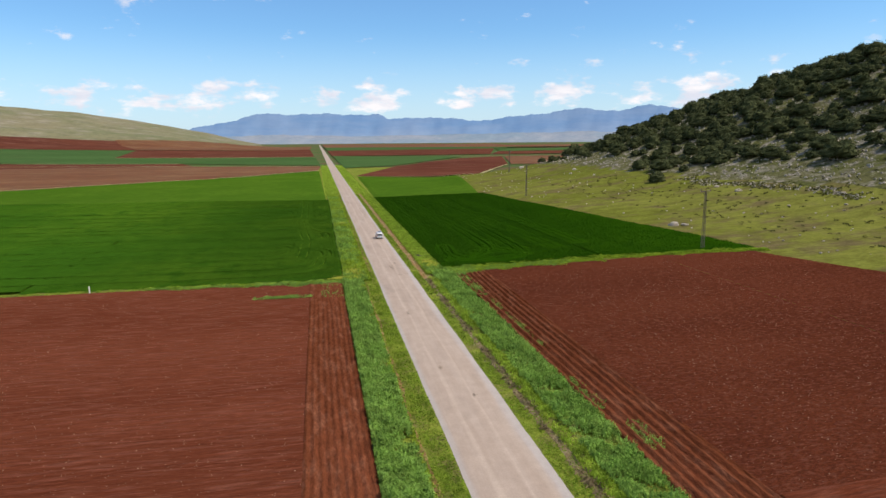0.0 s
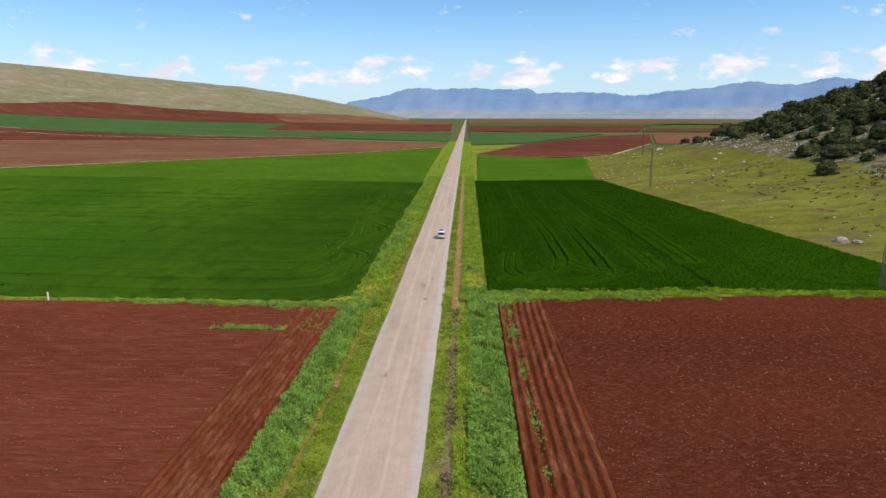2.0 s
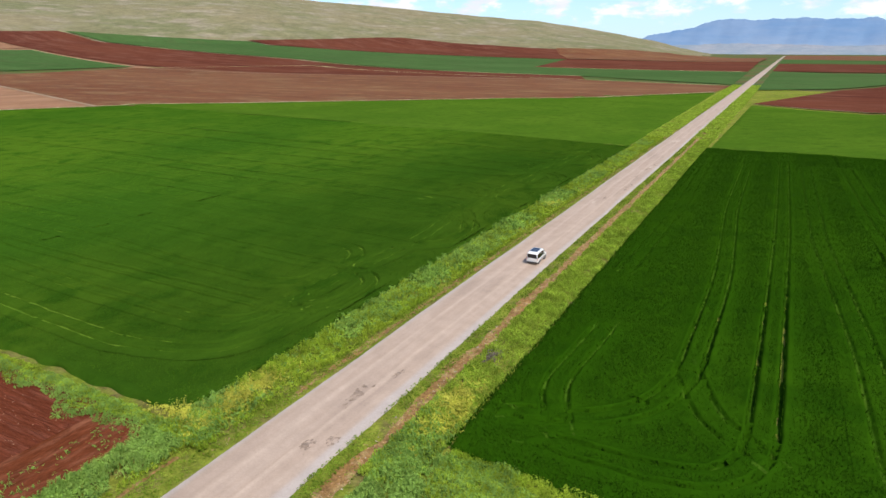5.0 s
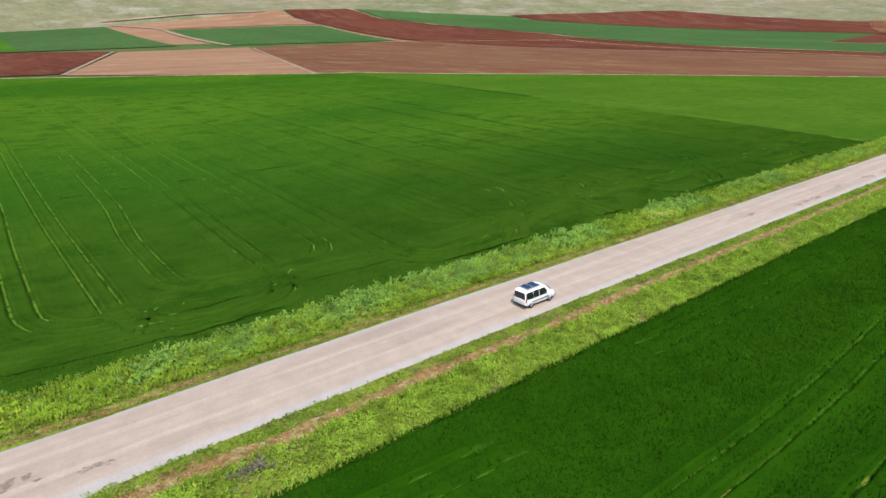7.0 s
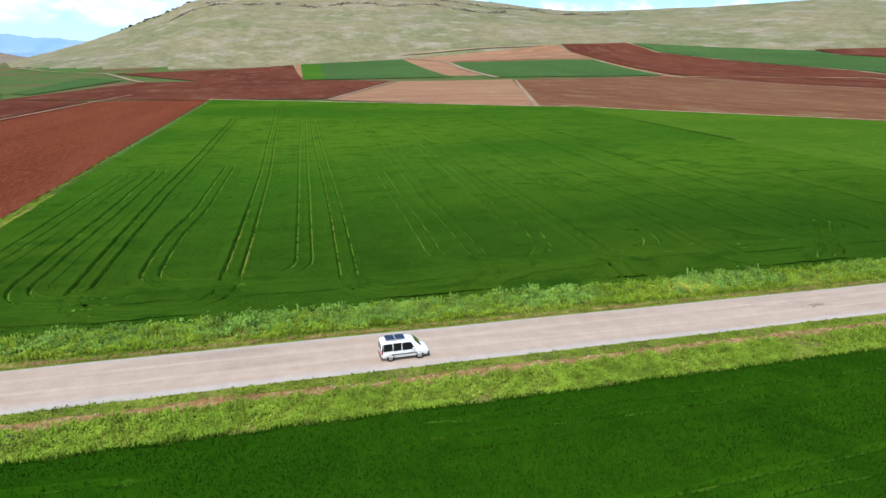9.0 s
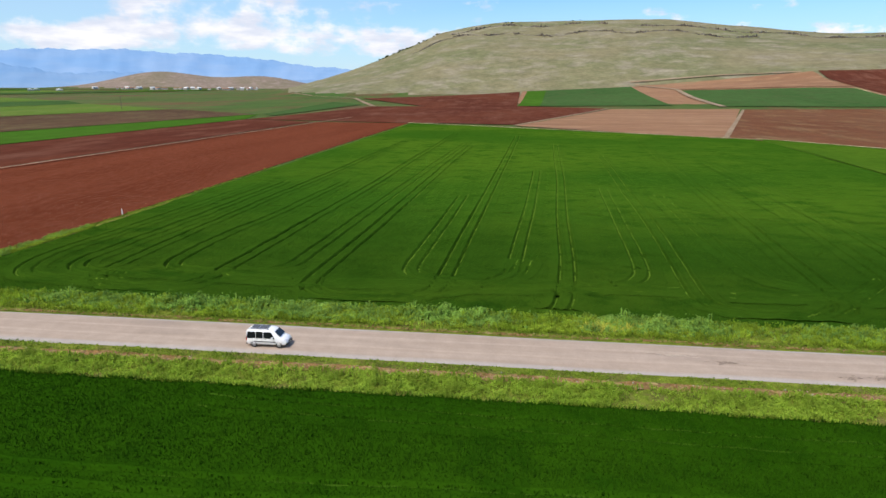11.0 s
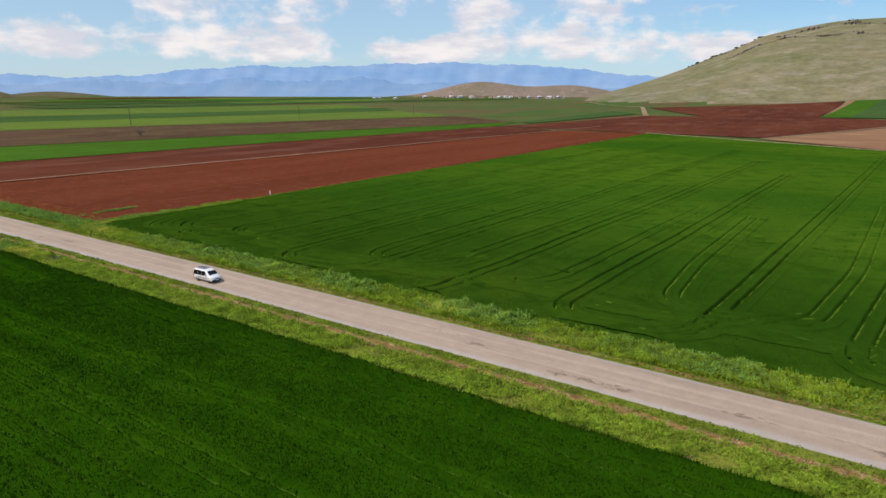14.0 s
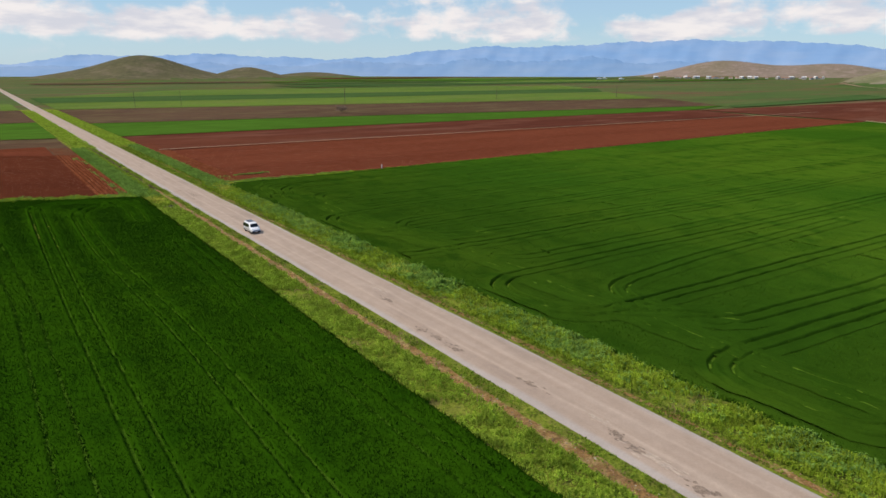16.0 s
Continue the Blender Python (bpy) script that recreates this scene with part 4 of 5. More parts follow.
def build_van():
    van = new("van")
    tagged(van, "white boxy family van with dark windows and blue roof panels", "van")
    # stations from the tail to the nose: y, half width at the sill, at the belt, at the roof, heights of sill, belt and roof
    st = ((-2.12, .74, .78, .66, .42, .96, 1.60), (-2.06, .80, .83, .68, .34, .97, 1.72), (-1.90, .82, .855, .69, .30, .98, 1.79), (-1.0, .83, .86, .70, .29, .99, 1.83),
          (-.1, .83, .86, .70, .29, .99, 1.84), (.55, .83, .86, .69, .29, .99, 1.80), (.80, .83, .86, .68, .29, .99, 1.71), (1.30, .83, .855, .70, .29, .99, 1.26),
          (1.48, .825, .85, .72, .29, .98, 1.09), (1.75, .81, .82, .68, .30, .90, 1.03), (1.98, .78, .78, .60, .32, .80, .92), (2.10, .70, .70, .50, .38, .68, .78), (2.14, .60, .60, .42, .45, .60, .66))
    bm = bmesh.new()
    rings = []
    for y, ws, wb, wr, zs, zb, zr in st:
        half = [(ws * .9, zs), (ws, zs + .08), (wb, (zs + zb) / 2), (wb, zb), (wb - .3 * (wb - wr), zb + .3 * (zr - zb)), (wr + .02, zr - .06), (wr - .07, zr - .005), (wr * .45, zr + .02)]
        pts = [(x, y, z) for x, z in half] + [(-x, y, z) for x, z in reversed(half)]
        rings.append([bm.verts.new(p) for p in pts])
    n = len(rings[0])
    for a, b in zip(rings, rings[1:]):
        for k in range(n):
            bm.faces.new((a[k], a[(k + 1) % n], b[(k + 1) % n], b[k]))
    bm.faces.new(rings[0][::-1])
    bm.faces.new(rings[-1])
    bmesh.ops.recalc_face_normals(bm, faces=bm.faces)
    body = part("body", bm, WHITE, van, "glossy white body", True)

    def side_x(z, y=0):
        return .86 - .155 * (z - .99) / .80 + .006

    for s in (-1, 1):
        for y0, y1, z1, skew in ((-1.96, -1.13, 1.64, .03), (-1.07, -.34, 1.66, 0), (-.28, .50, 1.64, .40)):
            bm = bmesh.new()
            c = [(s * side_x(1.0), y0, 1.0), (s * side_x(1.0), y1 + skew, 1.0), (s * side_x(z1), y1, z1), (s * side_x(z1), y0 + (.06 if y0 < -1.8 else 0), z1)]
            part("side_window", prism(bm, c, (s * .012, 0, 0)), GLASS, van, "dark tinted side window")
        bm = bmesh.new()
        box(bm, s * .868 - .012, s * .868 + .012, -1.25, 1.0, .60, .69, .008)
        part("side_moulding", bm, BLACK, van, "black rubbing strip")
        for yy in (-.98, -.18):
            bm = bmesh.new()
            box(bm, s * .868 - .014, s * .868 + .014, yy, yy + .16, .90, .935, .006)
            part("door_handle", bm, BLACK, van, "dark door handle")
        bm = bmesh.new()
        box(bm, s * .99 - .09, s * .99 + .09, .62, .76, 1.02, 1.20, .03)
        rod(bm, (s * .84, .68, 1.06), (s * .93, .69, 1.08), .025)
        part("wing_mirror", bm, WHITE, van, "white wing mirror")
        bm = bmesh.new()
        prism(bm, [(s * .50, 2.04, .70), (s * .79, 1.93, .72), (s * .80, 1.86, .86), (s * .56, 2.00, .84)], (0, .035, .02))
        part("headlight", bm, LAMP_GLASS, van, "clear headlight")
        bm = bmesh.new()
        box(bm, s * .80 - .05, s * .80 + .05, -2.115, -1.99, .72, 1.10, .02)
        part("tail_light", bm, LAMP_RED, van, "tall red tail light")
        bm = bmesh.new()
        rod(bm, (s * .60, -1.85, 1.885), (s * .60, .25, 1.895), .02)
        for yy in (-1.75, -.8, .15):
            rod(bm, (s * .60, yy, 1.80), (s * .60, yy, 1.89), .018)
        part("roof_rail", bm, RAIL, van, "grey roof rail")
        for yy in (-1.30, 1.28):
            wheel = part("wheel", rod(bmesh.new(), (s * .66, yy, .31), (s * .70, yy, .31), .10, sides=16), BLACK, van)
            bm = bmesh.new()
            prof = ((.63, .20), (.63, .28), (.66, .31), (.80, .31), (.84, .28), (.84, .20))
            ringv = [[bm.verts.new((s * px, yy + pr * math.cos(a), .31 + pr * math.sin(a))) for px, pr in prof] for a in np.linspace(0, 2 * math.pi, 28, endpoint=False)]
            for a, b in zip(ringv, ringv[1:] + ringv[:1]):
                for k in range(len(prof)):
                    bm.faces.new((a[k], b[k], b[(k + 1) % len(prof)], a[(k + 1) % len(prof)]))
            bmesh.ops.recalc_face_normals(bm, faces=bm.faces)
            part("tyre", bm, RUBBER, wheel, "black tyre", True)
            bm = bmesh.new()
            rod(bm, (s * .78, yy, .31), (s * .815, yy, .31), .205, .19, 24)
            for a in np.linspace(0, 2 * math.pi, 6, endpoint=False):
                rod(bm, (s * .825, yy + .05 * math.cos(a), .31 + .05 * math.sin(a)), (s * .82, yy + .19 * math.cos(a), .31 + .19 * math.sin(a)), .022, sides=5)
            part("rim", bm, ALLOY, wheel, "grey wheel trim")
            bm = bmesh.new()
            for a in np.linspace(-.12, math.pi + .12, 17):
                rod(bm, (s * .845, yy + .345 * math.cos(a), .31 + .345 * math.sin(a)), (s * .845, yy + .345 * math.cos(a + .21), .31 + .345 * math.sin(a + .21)), .018, sides=5)
            part("wheel_arch", bm, BLACK, van, "dark wheel arch")
    bm = bmesh.new()
    prism(bm, [(-.70, 1.40, 1.18), (.70, 1.40, 1.18), (.625, .87, 1.66), (-.625, .87, 1.66)], (0, .03, .03))
    part("windscreen", bm, GLASS, van, "dark sloping windscreen")
    for s in (-1, 1):
        bm = bmesh.new()
        prism(bm, [(s * .80, -2.07, 1.02), (s * .868, -1.99, 1.02), (s * .755, -1.93, 1.62), (s * .685, -2.03, 1.58)], (s * .012, -.012, 0))
        part("rear_quarter_window", bm, GLASS, van, "dark glass wrapping the rear corner")
    bm = bmesh.new()
    prism(bm, [(-.72, -2.125, 1.0), (.72, -2.125, 1.0), (.63, -2.10, 1.61), (-.63, -2.10, 1.61)], (0, -.02, .0))
    part("rear_window", bm, GLASS, van, "dark rear window")
    bm = bmesh.new()
    box(bm, -.76, .76, 1.92, 2.17, .30, .58, .06)
    part("front_bumper", bm, BLACK, van, "dark lower front bumper")
    bm = bmesh.new()
    box(bm, -.36, .36, 2.08, 2.155, .60, .70, .02)
    part("grille", bm, BLACK, van, "dark grille")
    bm = bmesh.new()
    box(bm, -.80, .80, -2.18, -1.98, .30, .44, .05)
    part("rear_bumper", bm, BLACK, van, "dark rear bumper")
    bm = bmesh.new()
    box(bm, -.26, .26, -2.135, -2.11, .78, .89, .004)
    part("number_plate", bm, WHITE, van, "blank pale number plate")
    bm = bmesh.new()
    box(bm, -.26, .26, 2.165, 2.18, .44, .55, .004)
    part("number_plate", bm, WHITE, van, "blank pale number plate")
    for y0 in (-1.66, -.78):
        bm = bmesh.new()
        box(bm, -.52, .52, y0, y0 + .80, 1.905, 1.935, .006)
        panel = part("roof_panel", bm, SOLAR, van, "dark blue glossy roof panel")
        bm = bmesh.new()
        for xx in (-.53, .53):
            box(bm, xx - .02, xx + .02, y0 - .02, y0 + .82, 1.895, 1.94, .004)
        for yy in (y0 - .02, y0 + .80):
            box(bm, -.55, .55, yy, yy + .025, 1.895, 1.94, .004)
        part("panel_frame", bm, RAIL, panel, "pale metal frame")
    for yy in (-1.4, -.5):
        part("roof_bar", rod(bmesh.new(), (-.62, yy, 1.89), (.62, yy, 1.89), .018), RAIL, van, "thin roof bar")
    van.matrix_world = pose(1.65, 168.0, .085, 0, 0, 1.0)
    van.scale = (.875, .875, .875)


build_van()


# ---- power poles ----
STEEL = surface("weathered steel", ((.14, .12, .10), (.10, .085, .07)), broad=.5, small=3, grain=12, bump=.2, contrast=.3)
CERAMIC = plain("brown insulator", (.16, .09, .06), .25)


def lattice_pole(tall):
    pole = new("power_pole")
    for s in (-1, 1):
        for q in (-1, 1):
            bm = bmesh.new()
            rod(bm, (s * .27, q * .22, -.4), (s * .13, q * .11, tall), .055, .045, 6)
            part("leg", bm, STEEL, pole, "angled steel leg")
    steps = 12
    for q in (-1, 1):
        bm = bmesh.new()
        for k in range(steps):
            f0, f1 = k / steps, (k + 1) / steps
            w0, w1, d0, d1 = .27 - .14 * f0, .27 - .14 * f1, .22 - .11 * f0, .22 - .11 * f1
            s = 1 if k % 2 else -1
            rod(bm, (s * w0, q * d0, tall * f0), (-s * w1, q * d1, tall * f1), .025, sides=5)
            rod(bm, (-w1, q * d1, tall * f1), (w1, q * d1, tall * f1), .02, sides=5)
        part("bracing", bm, STEEL, pole, "steel cross bracing")
    bm = bmesh.new()
    box(bm, -1.5, 1.5, -.07, .07, tall - .1, tall + .06, .01)
    for s in (-1, 1):
        rod(bm, (s * 1.2, 0, tall - .05), (s * .18, 0, tall - .9), .03, sides=5)
    part("crossarm", bm, STEEL, pole, "steel crossarm")
    for xx in (-1.4, 0, 1.4):
        bm = bmesh.new()
        rod(bm, (xx, 0, tall + .05), (xx, 0, tall + .42), .05, .04, 8)
        rod(bm, (xx, 0, tall + .15), (xx, 0, tall + .20), .09, sides=10)
        rod(bm, (xx, 0, tall + .26), (xx, 0, tall + .31), .09, sides=10)
        part("insulator", bm, CERAMIC, pole, "brown insulator")
    tagged(pole, "slim steel lattice power pole with crossarm and insulators", "power pole", group="power poles")
    return pole


first_pole = lattice_pole(11.6)


def stand(x, y, turn):
    return pose(x, y, float(height(x, y)) - .05, 0, 0, turn)


first_pole.matrix_world = stand(61.5, 121.0, 20)
POLES = ((64, 238, 20), (90, 345, 20), (-58, -233, 80), (-93, -248, 80), (-216, -219, 85), (-359, -193, 85), (-500, -170, 85))
for p in POLES:
    copy_thing(first_pole, stand(*p))


# ---- posts at the field corner ----
CONCRETE = surface("whitewashed concrete", ((.72, .70, .66), (.60, .58, .54)), broad=1, small=5, grain=20, bump=.3, contrast=.15)
bm = bmesh.new()
box(bm, -.08, .08, -.08, .08, -.2, 1.3, .015)
post = part("marker_post", bm, CONCRETE)
tagged(post, "white concrete marker post at the field edge", "post")
post.matrix_world = stand(-50.6, 120.2, 12)


# ---- plants ----
def scatter(name, label, category, material, xs, ys, zs, size, tall, lean, rng, blades=3, width=.5, droop=.35, uneven=.35, lumps=0.0, upright=.28):
    """Many small bent leaves that stand on the given places, in one mesh."""
    n = len(xs)
    k = n * blades
    cx, cy, cz = (np.repeat(a, blades) for a in (xs, ys, zs))
    a = rng.uniform(0, 2 * np.pi, k)
    h = np.repeat(tall * (1 - uneven + 2 * uneven * rng.random(n)), blades) * rng.uniform(.6, 1.1, k)
    l = np.repeat(size * (1 - uneven + 2 * uneven * rng.random(n)), blades) * rng.uniform(.7, 1.2, k)
    if lumps:
        h = h * (1 + lumps * (ripple(cx, cy, 1.3) + .6 * ripple(cy, cx, 3.1))).clip(.3, 1.9)
    out = lean * rng.uniform(.4, 1.2, k)
    dx, dy = np.cos(a), np.sin(a)
    sx, sy = -dy * l * width * .5, dx * l * width * .5
    base = np.stack([cx + dx * out * .15, cy + dy * out * .15, cz + h * .15], -1)
    mid = np.stack([cx + dx * out * .7, cy + dy * out * .7, cz + h], -1)
    tip = np.stack([cx + dx * (out + l * .6), cy + dy * (out + l * .6), cz + h - l * droop], -1)
    side = np.stack([sx, sy, np.zeros(k)], -1)
    low = np.where(rng.random(k)[:, None] < upright, base, mid + side)
    v = np.stack([low, mid - side, tip], 1).reshape(-1, 3)
    f = np.arange(3 * k).reshape(-1, 3)
    ob = link(name, v.tolist(), f.tolist(), material, flat=True)
    return tagged(ob, label, category, kind="stuff")


def spread(rng, x0, x1, y0, y1, density, keep=None):
    n = int(abs(x1 - x0) * abs(y1 - y0) * density)
    x, y = rng.uniform(min(x0, x1), max(x0, x1), n), rng.uniform(min(y0, y1), max(y0, y1), n)
    if keep is not None:
        k = keep(x, y) > rng.random(n)
        x, y = x[k], y[k]
    return x, y, height(x, y)


def clumpy(k, level=.5, seed=0):
    return lambda x, y: np.clip(level + .8 * ripple(x + seed, y, k) + .5 * ripple(x - seed, y + 5, k * 2.7), .05, 1)


rng = np.random.default_rng(11)
LUSH = "tall leafy green weeds along the road"
for x0, x1, y0, y1, dens, tall in ((-9.3, -5.9, 25, 119, 70, .62), (-9.0, -4.9, 119, 290, 40, .5), (7.2, 10.9, 25, 123, 70, .62), (6.4, 9.9, 123, 132, 40, .5)):
    x, y, z = spread(rng, x0, x1, y0, y1, dens, clumpy(.5, .8) if y0 < 100 else clumpy(.17, .28))
    scatter("leafy_weeds", LUSH, "weeds", LEAF_BROAD, x, y, z, .16, tall, .14, rng, 7, .6, lumps=.4)
for x0, x1, y0, y1, dens, tall in ((-8.9, -4.4, 119, 300, 64, .42), (6.15, 9.9, 122, 300, 92, .38), (6.0, 7.4, 25, 119, 50, .36), (-6.2, -5.7, 25, 119, 40, .4)):
    x, y, z = spread(rng, x0, x1, y0, y1, dens, clumpy(.33, .95, 4))
    scatter("bright_weeds", "bright yellow-green weeds along the road", "weeds", LEAF_LUSH if x0 < 0 else LEAF_BRIGHT, x, y, z, .15, tall, .09, rng, 4, .45, lumps=.6)
for x0, x1, y0, y1, dens in ((-5.9, -5.2, 25, 119, 26), (-5.2, -3.35, 25, 119, 50), (-4.8, -3.4, 119, 300, 46), (3.85, 5.1, 25, 119, 46), (5.1, 6.2, 25, 119, 18), (3.6, 4.95, 119, 300, 52), (4.8, 6.2, 119, 300, 5)):
    x, y, z = spread(rng, x0, x1, y0, y1, dens, clumpy(.4, .75, 9))
    scatter("verge_grass", "rough grass at the road edge", "grass", LEAF_GRASS, x, y, z, .15, .16, .08, rng, 4, .3)
x, y, z = spread(rng, 5.1, 6.2, 25, 118, 15, clumpy(.35, .4, 2))
scatter("dead_stems", "dead grey stems in the ditch", "dead weeds", LEAF_DRY, x, y, z, .4, .34, .22, rng, 3, .14)
# stands of tall grey-green thistles between the road and the west crop
for cy, half, dens in ((156, 4, 22), (163, 2, 14), (182, 3, 24), (187, 2, 16), (203, 3, 24), (208, 2, 18), (140, 2, 12)):
    n = int(half * 2 * 3.4 * dens)
    y = cy + rng.normal(size=n) * half * .6
    x = -7.2 + rng.normal(size=n) * .95 + .5 * ripple(y, y * 0 + cy, .7)
    x, y = np.clip(x, -9.3, -4.8), y
    scatter("thistles", "tall grey-green thistle clumps on the verge", "weeds", LEAF_THISTLE, x, y, height(x, y) + .05, .24, .56, .18, rng, 5, .5, lumps=.7)
# yellow flowers at the field corners
for cx, cy, sx, sy, n in ((-7.2, 125.5, .9, 3.4, 1700), (-9.0, 121.8, 1.8, .8, 900), (8.0, 131.5, 1.2, 3.0, 1500), (-6.6, 199.5, 1.0, 2.0, 700)):
    x, y = cx + rng.normal(size=n) * sx * .7, cy + rng.normal(size=n) * sy * .7
    scatter("yellow_flowers", "yellow flowering weeds on the verge", "flowers", LEAF_YELLOW, x, y, height(x, y) + .12, .16, .34, .10, rng, 3, .6)
# thinner growth farther along the road
for s in (-1, 1):
    for y0, y1 in ((-230, 25), (300, 640)):
        x, y, z = spread(rng, s * 3.6, s * 10, y0, y1, 6, clumpy(.3, .8, 6))
        scatter("bright_weeds", "green weeds along the far road", "weeds", LEAF_BRIGHT, x, y, z, .5, .42, .3, rng, 3, .6)
# grassy field margins
for ends, half, dens, leaf in ((((-9, 118.9), (-24, 119.4)), 1.5, 60, LEAF_BROAD), (((-9, 119.6), (-42, 120.2)), 1.0, 46, LEAF_LUSH), (((-24, 119.3), (-42, 119.9)), .8, 46, LEAF_BROAD), (((-40, 120.4), (-120, 121)), .5, 18, LEAF_GRASS), (((-120, 121), (-345, 122.6)), .35, 5, LEAF_GRASS),
                               (((10.5, 124.6), (40, 121.8)), 2.4, 70, LEAF_LUSH), (((7, 121.5), (15.5, 122.6)), 4.2, 46, LEAF_BROAD), (((14, 123.4), (34, 121.6)), 1.8, 30, LEAF_BROAD), (((40, 121.6), (72, 114.7)), 1.8, 60, LEAF_LUSH)):
    (ax, ay), (bx, by) = ends
    n = int(abs(bx - ax) * 2 * half * dens)
    f = rng.random(n)
    x = ax + (bx - ax) * f
    # ragged towards the soil, thicker against the crop
    y = ay + (by - ay) * f + half * (1 - 2 * rng.random(n) ** 1.4 * (.8 + .5 * ripple(x, x * 0 + ay, .7)))
    scatter("margin_grass", "ragged bright grass between two fields", "grass", leaf, x, y, height(x, y), .17, .34, .12, rng, 4, .3, lumps=.5)
# weeds that grow in the ploughed soil
for ax, bx, ay, by, n in ((-23.6, -14.6, 109.0, 110.4, 1900), (11.8, 13.1, 104, 122, 2000), (12.3, 13.2, 77, 102, 800), (11.5, 12.6, 60, 68, 300), (12.2, 13.9, 52, 57, 380), (-13, -9.6, 108, 118, 220)):
    x, y = rng.uniform(ax, bx, n), rng.uniform(ay, by, n)
    keep = clumpy(.8, .5, 7)(x, y) > rng.random(n)
    x, y = x[keep], y[keep]
    scatter("field_weeds", "patch of green weeds in the ploughed soil", "weeds", LEAF_BROAD, x, y, height(x, y) + .12, .15, .28, .10, rng, 4, .45, lumps=.4)
# grey dead clump on the verge
x, y = 7.3 + rng.normal(size=130) * .34, 140.8 + rng.normal(size=130) * .7
scatter("dead_stems", "grey dead clump among the weeds", "dead weeds", surface("grey dead leaves", ((.13, .11, .085), (.19, .16, .125)), broad=1, small=3, grain=9, bump=.3), x, y, height(x, y) + .12, .18, .26, .14, rng, 3, .3)


def wheat_blades(name, x0, x1, y0, y1, dens, material, cut, label, fade=None):
    x, y, z = spread(rng, x0, x1, y0, y1, dens, fade)
    keep = cut(x, y)[1] < .12
    x, y, z = x[keep], y[keep], z[keep]
    z = z + .20 + crop_wave(x, y)
    n = len(x)
    a, w = rng.uniform(0, 2 * np.pi, n), rng.uniform(.035, .085, n)
    h, lean = rng.uniform(.24, .38, n), rng.uniform(-.16, .16, (2, n))
    dx, dy = np.cos(a) * w, np.sin(a) * w
    v = np.stack([np.stack([x - dx, y - dy, z], -1), np.stack([x + dx, y + dy, z], -1), np.stack([x + lean[0], y + lean[1], z + h], -1)], 1).reshape(-1, 3)
    ob = link(name, v.tolist(), np.arange(3 * n).reshape(-1, 3).tolist(), material, flat=True)
    tagged(ob, label, "wheat", kind="stuff")


def thinning(x, y):
    inside = (y < 275 + (-10 - x) * .115) & (x > -345 + (y - 124) * .55)
    return np.clip((x + 220) / 200, .03, 1) ** 2 * inside


def east_edge(x, y):
    return np.clip((85 - x) / 55, .3, 1) * ((x < 71 - (y - 117) * .117) & (y < 281 - (x - 11) * .40) & (y > 127 - (x - 11) * .155)).astype(float)


wheat_blades("wheat_blades", 9.9, 71, 118, 281, 64, LEAF_WHEAT_DARK, east_near, "dark green standing wheat blades", east_edge)
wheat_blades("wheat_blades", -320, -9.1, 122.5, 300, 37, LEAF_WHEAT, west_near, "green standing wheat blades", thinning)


# ---- stones ----
def rock_mesh(name, rng, rough=.25):
    bm = bmesh.new()
    bmesh.ops.create_icosphere(bm, subdivisions=2, radius=1.0)
    off = Vector(rng.uniform(-9, 9, 3))
    for v in bm.verts:
        d = noise.noise(v.co * 1.1 + off) * rough * 2 + noise.noise(v.co * 2.7 + off) * rough
        v.co *= 1 + d
        v.co.z *= .62
    me = bpy.data.meshes.new(name)
    bm.to_mesh(me)
    bm.free()
    me.materials.append(STONE)
    return me


rocks = [rock_mesh("boulder", rng) for _ in range(4)]


def rock(me, x, y, size, label, group="boulders on the slope"):
    ob = new("boulder", me)
    ob.matrix_world = pose(x, y, float(height(x, y)) + size * .12, 0, 0, float(rng.uniform(0, 360))) @ Matrix.Diagonal((size, size * float(rng.uniform(.7, 1.1)), size * float(rng.uniform(.7, 1.0)), 1))
    return tagged(ob, label, "boulder", group=group)


rock(rocks[0], 72.5, 150, 1.35, "large pale boulder at the wheat edge")
rock(rocks[1], 74.6, 148.5, .8, "pale boulder beside a larger one")
for k in range(95):
    y = float(rng.uniform(90, 380))
    d = float(rng.uniform(3, 150)) if k > 60 else float(rng.uniform(2, 50))
    rock(rocks[k % 4], float(field_edge(y)) + d, y, float(rng.uniform(.2, .45 if d < 45 else 1.4)), "weathered pale boulder in the grass")


def pebbles(name, label, xs, ys, lift, lo, hi, material=STONE):
    """Loose stones as small uneven lumps in one mesh."""
    n = len(xs)
    s = rng.uniform(lo, hi, n)
    shape = np.array([(1, 0, 0), (-.4, .9, 0), (-.5, -.8, 0), (.1, .1, .8), (.0, .0, -.5)])
    v = shape[None] * s[:, None, None] * rng.uniform(.7, 1.3, (n, 5, 3))
    v = v + np.stack([xs, ys, height(xs, ys) + lift], -1)[:, None]
    f = np.array([(0, 1, 3), (1, 2, 3), (2, 0, 3), (1, 0, 4), (2, 1, 4), (0, 2, 4)])
    f = (f[None] + (np.arange(n) * 5)[:, None, None]).reshape(-1, 3)
    ob = link(name, v.reshape(-1, 3).tolist(), f.tolist(), material, flat=True)
    tagged(ob, label, "stones", kind="stuff")


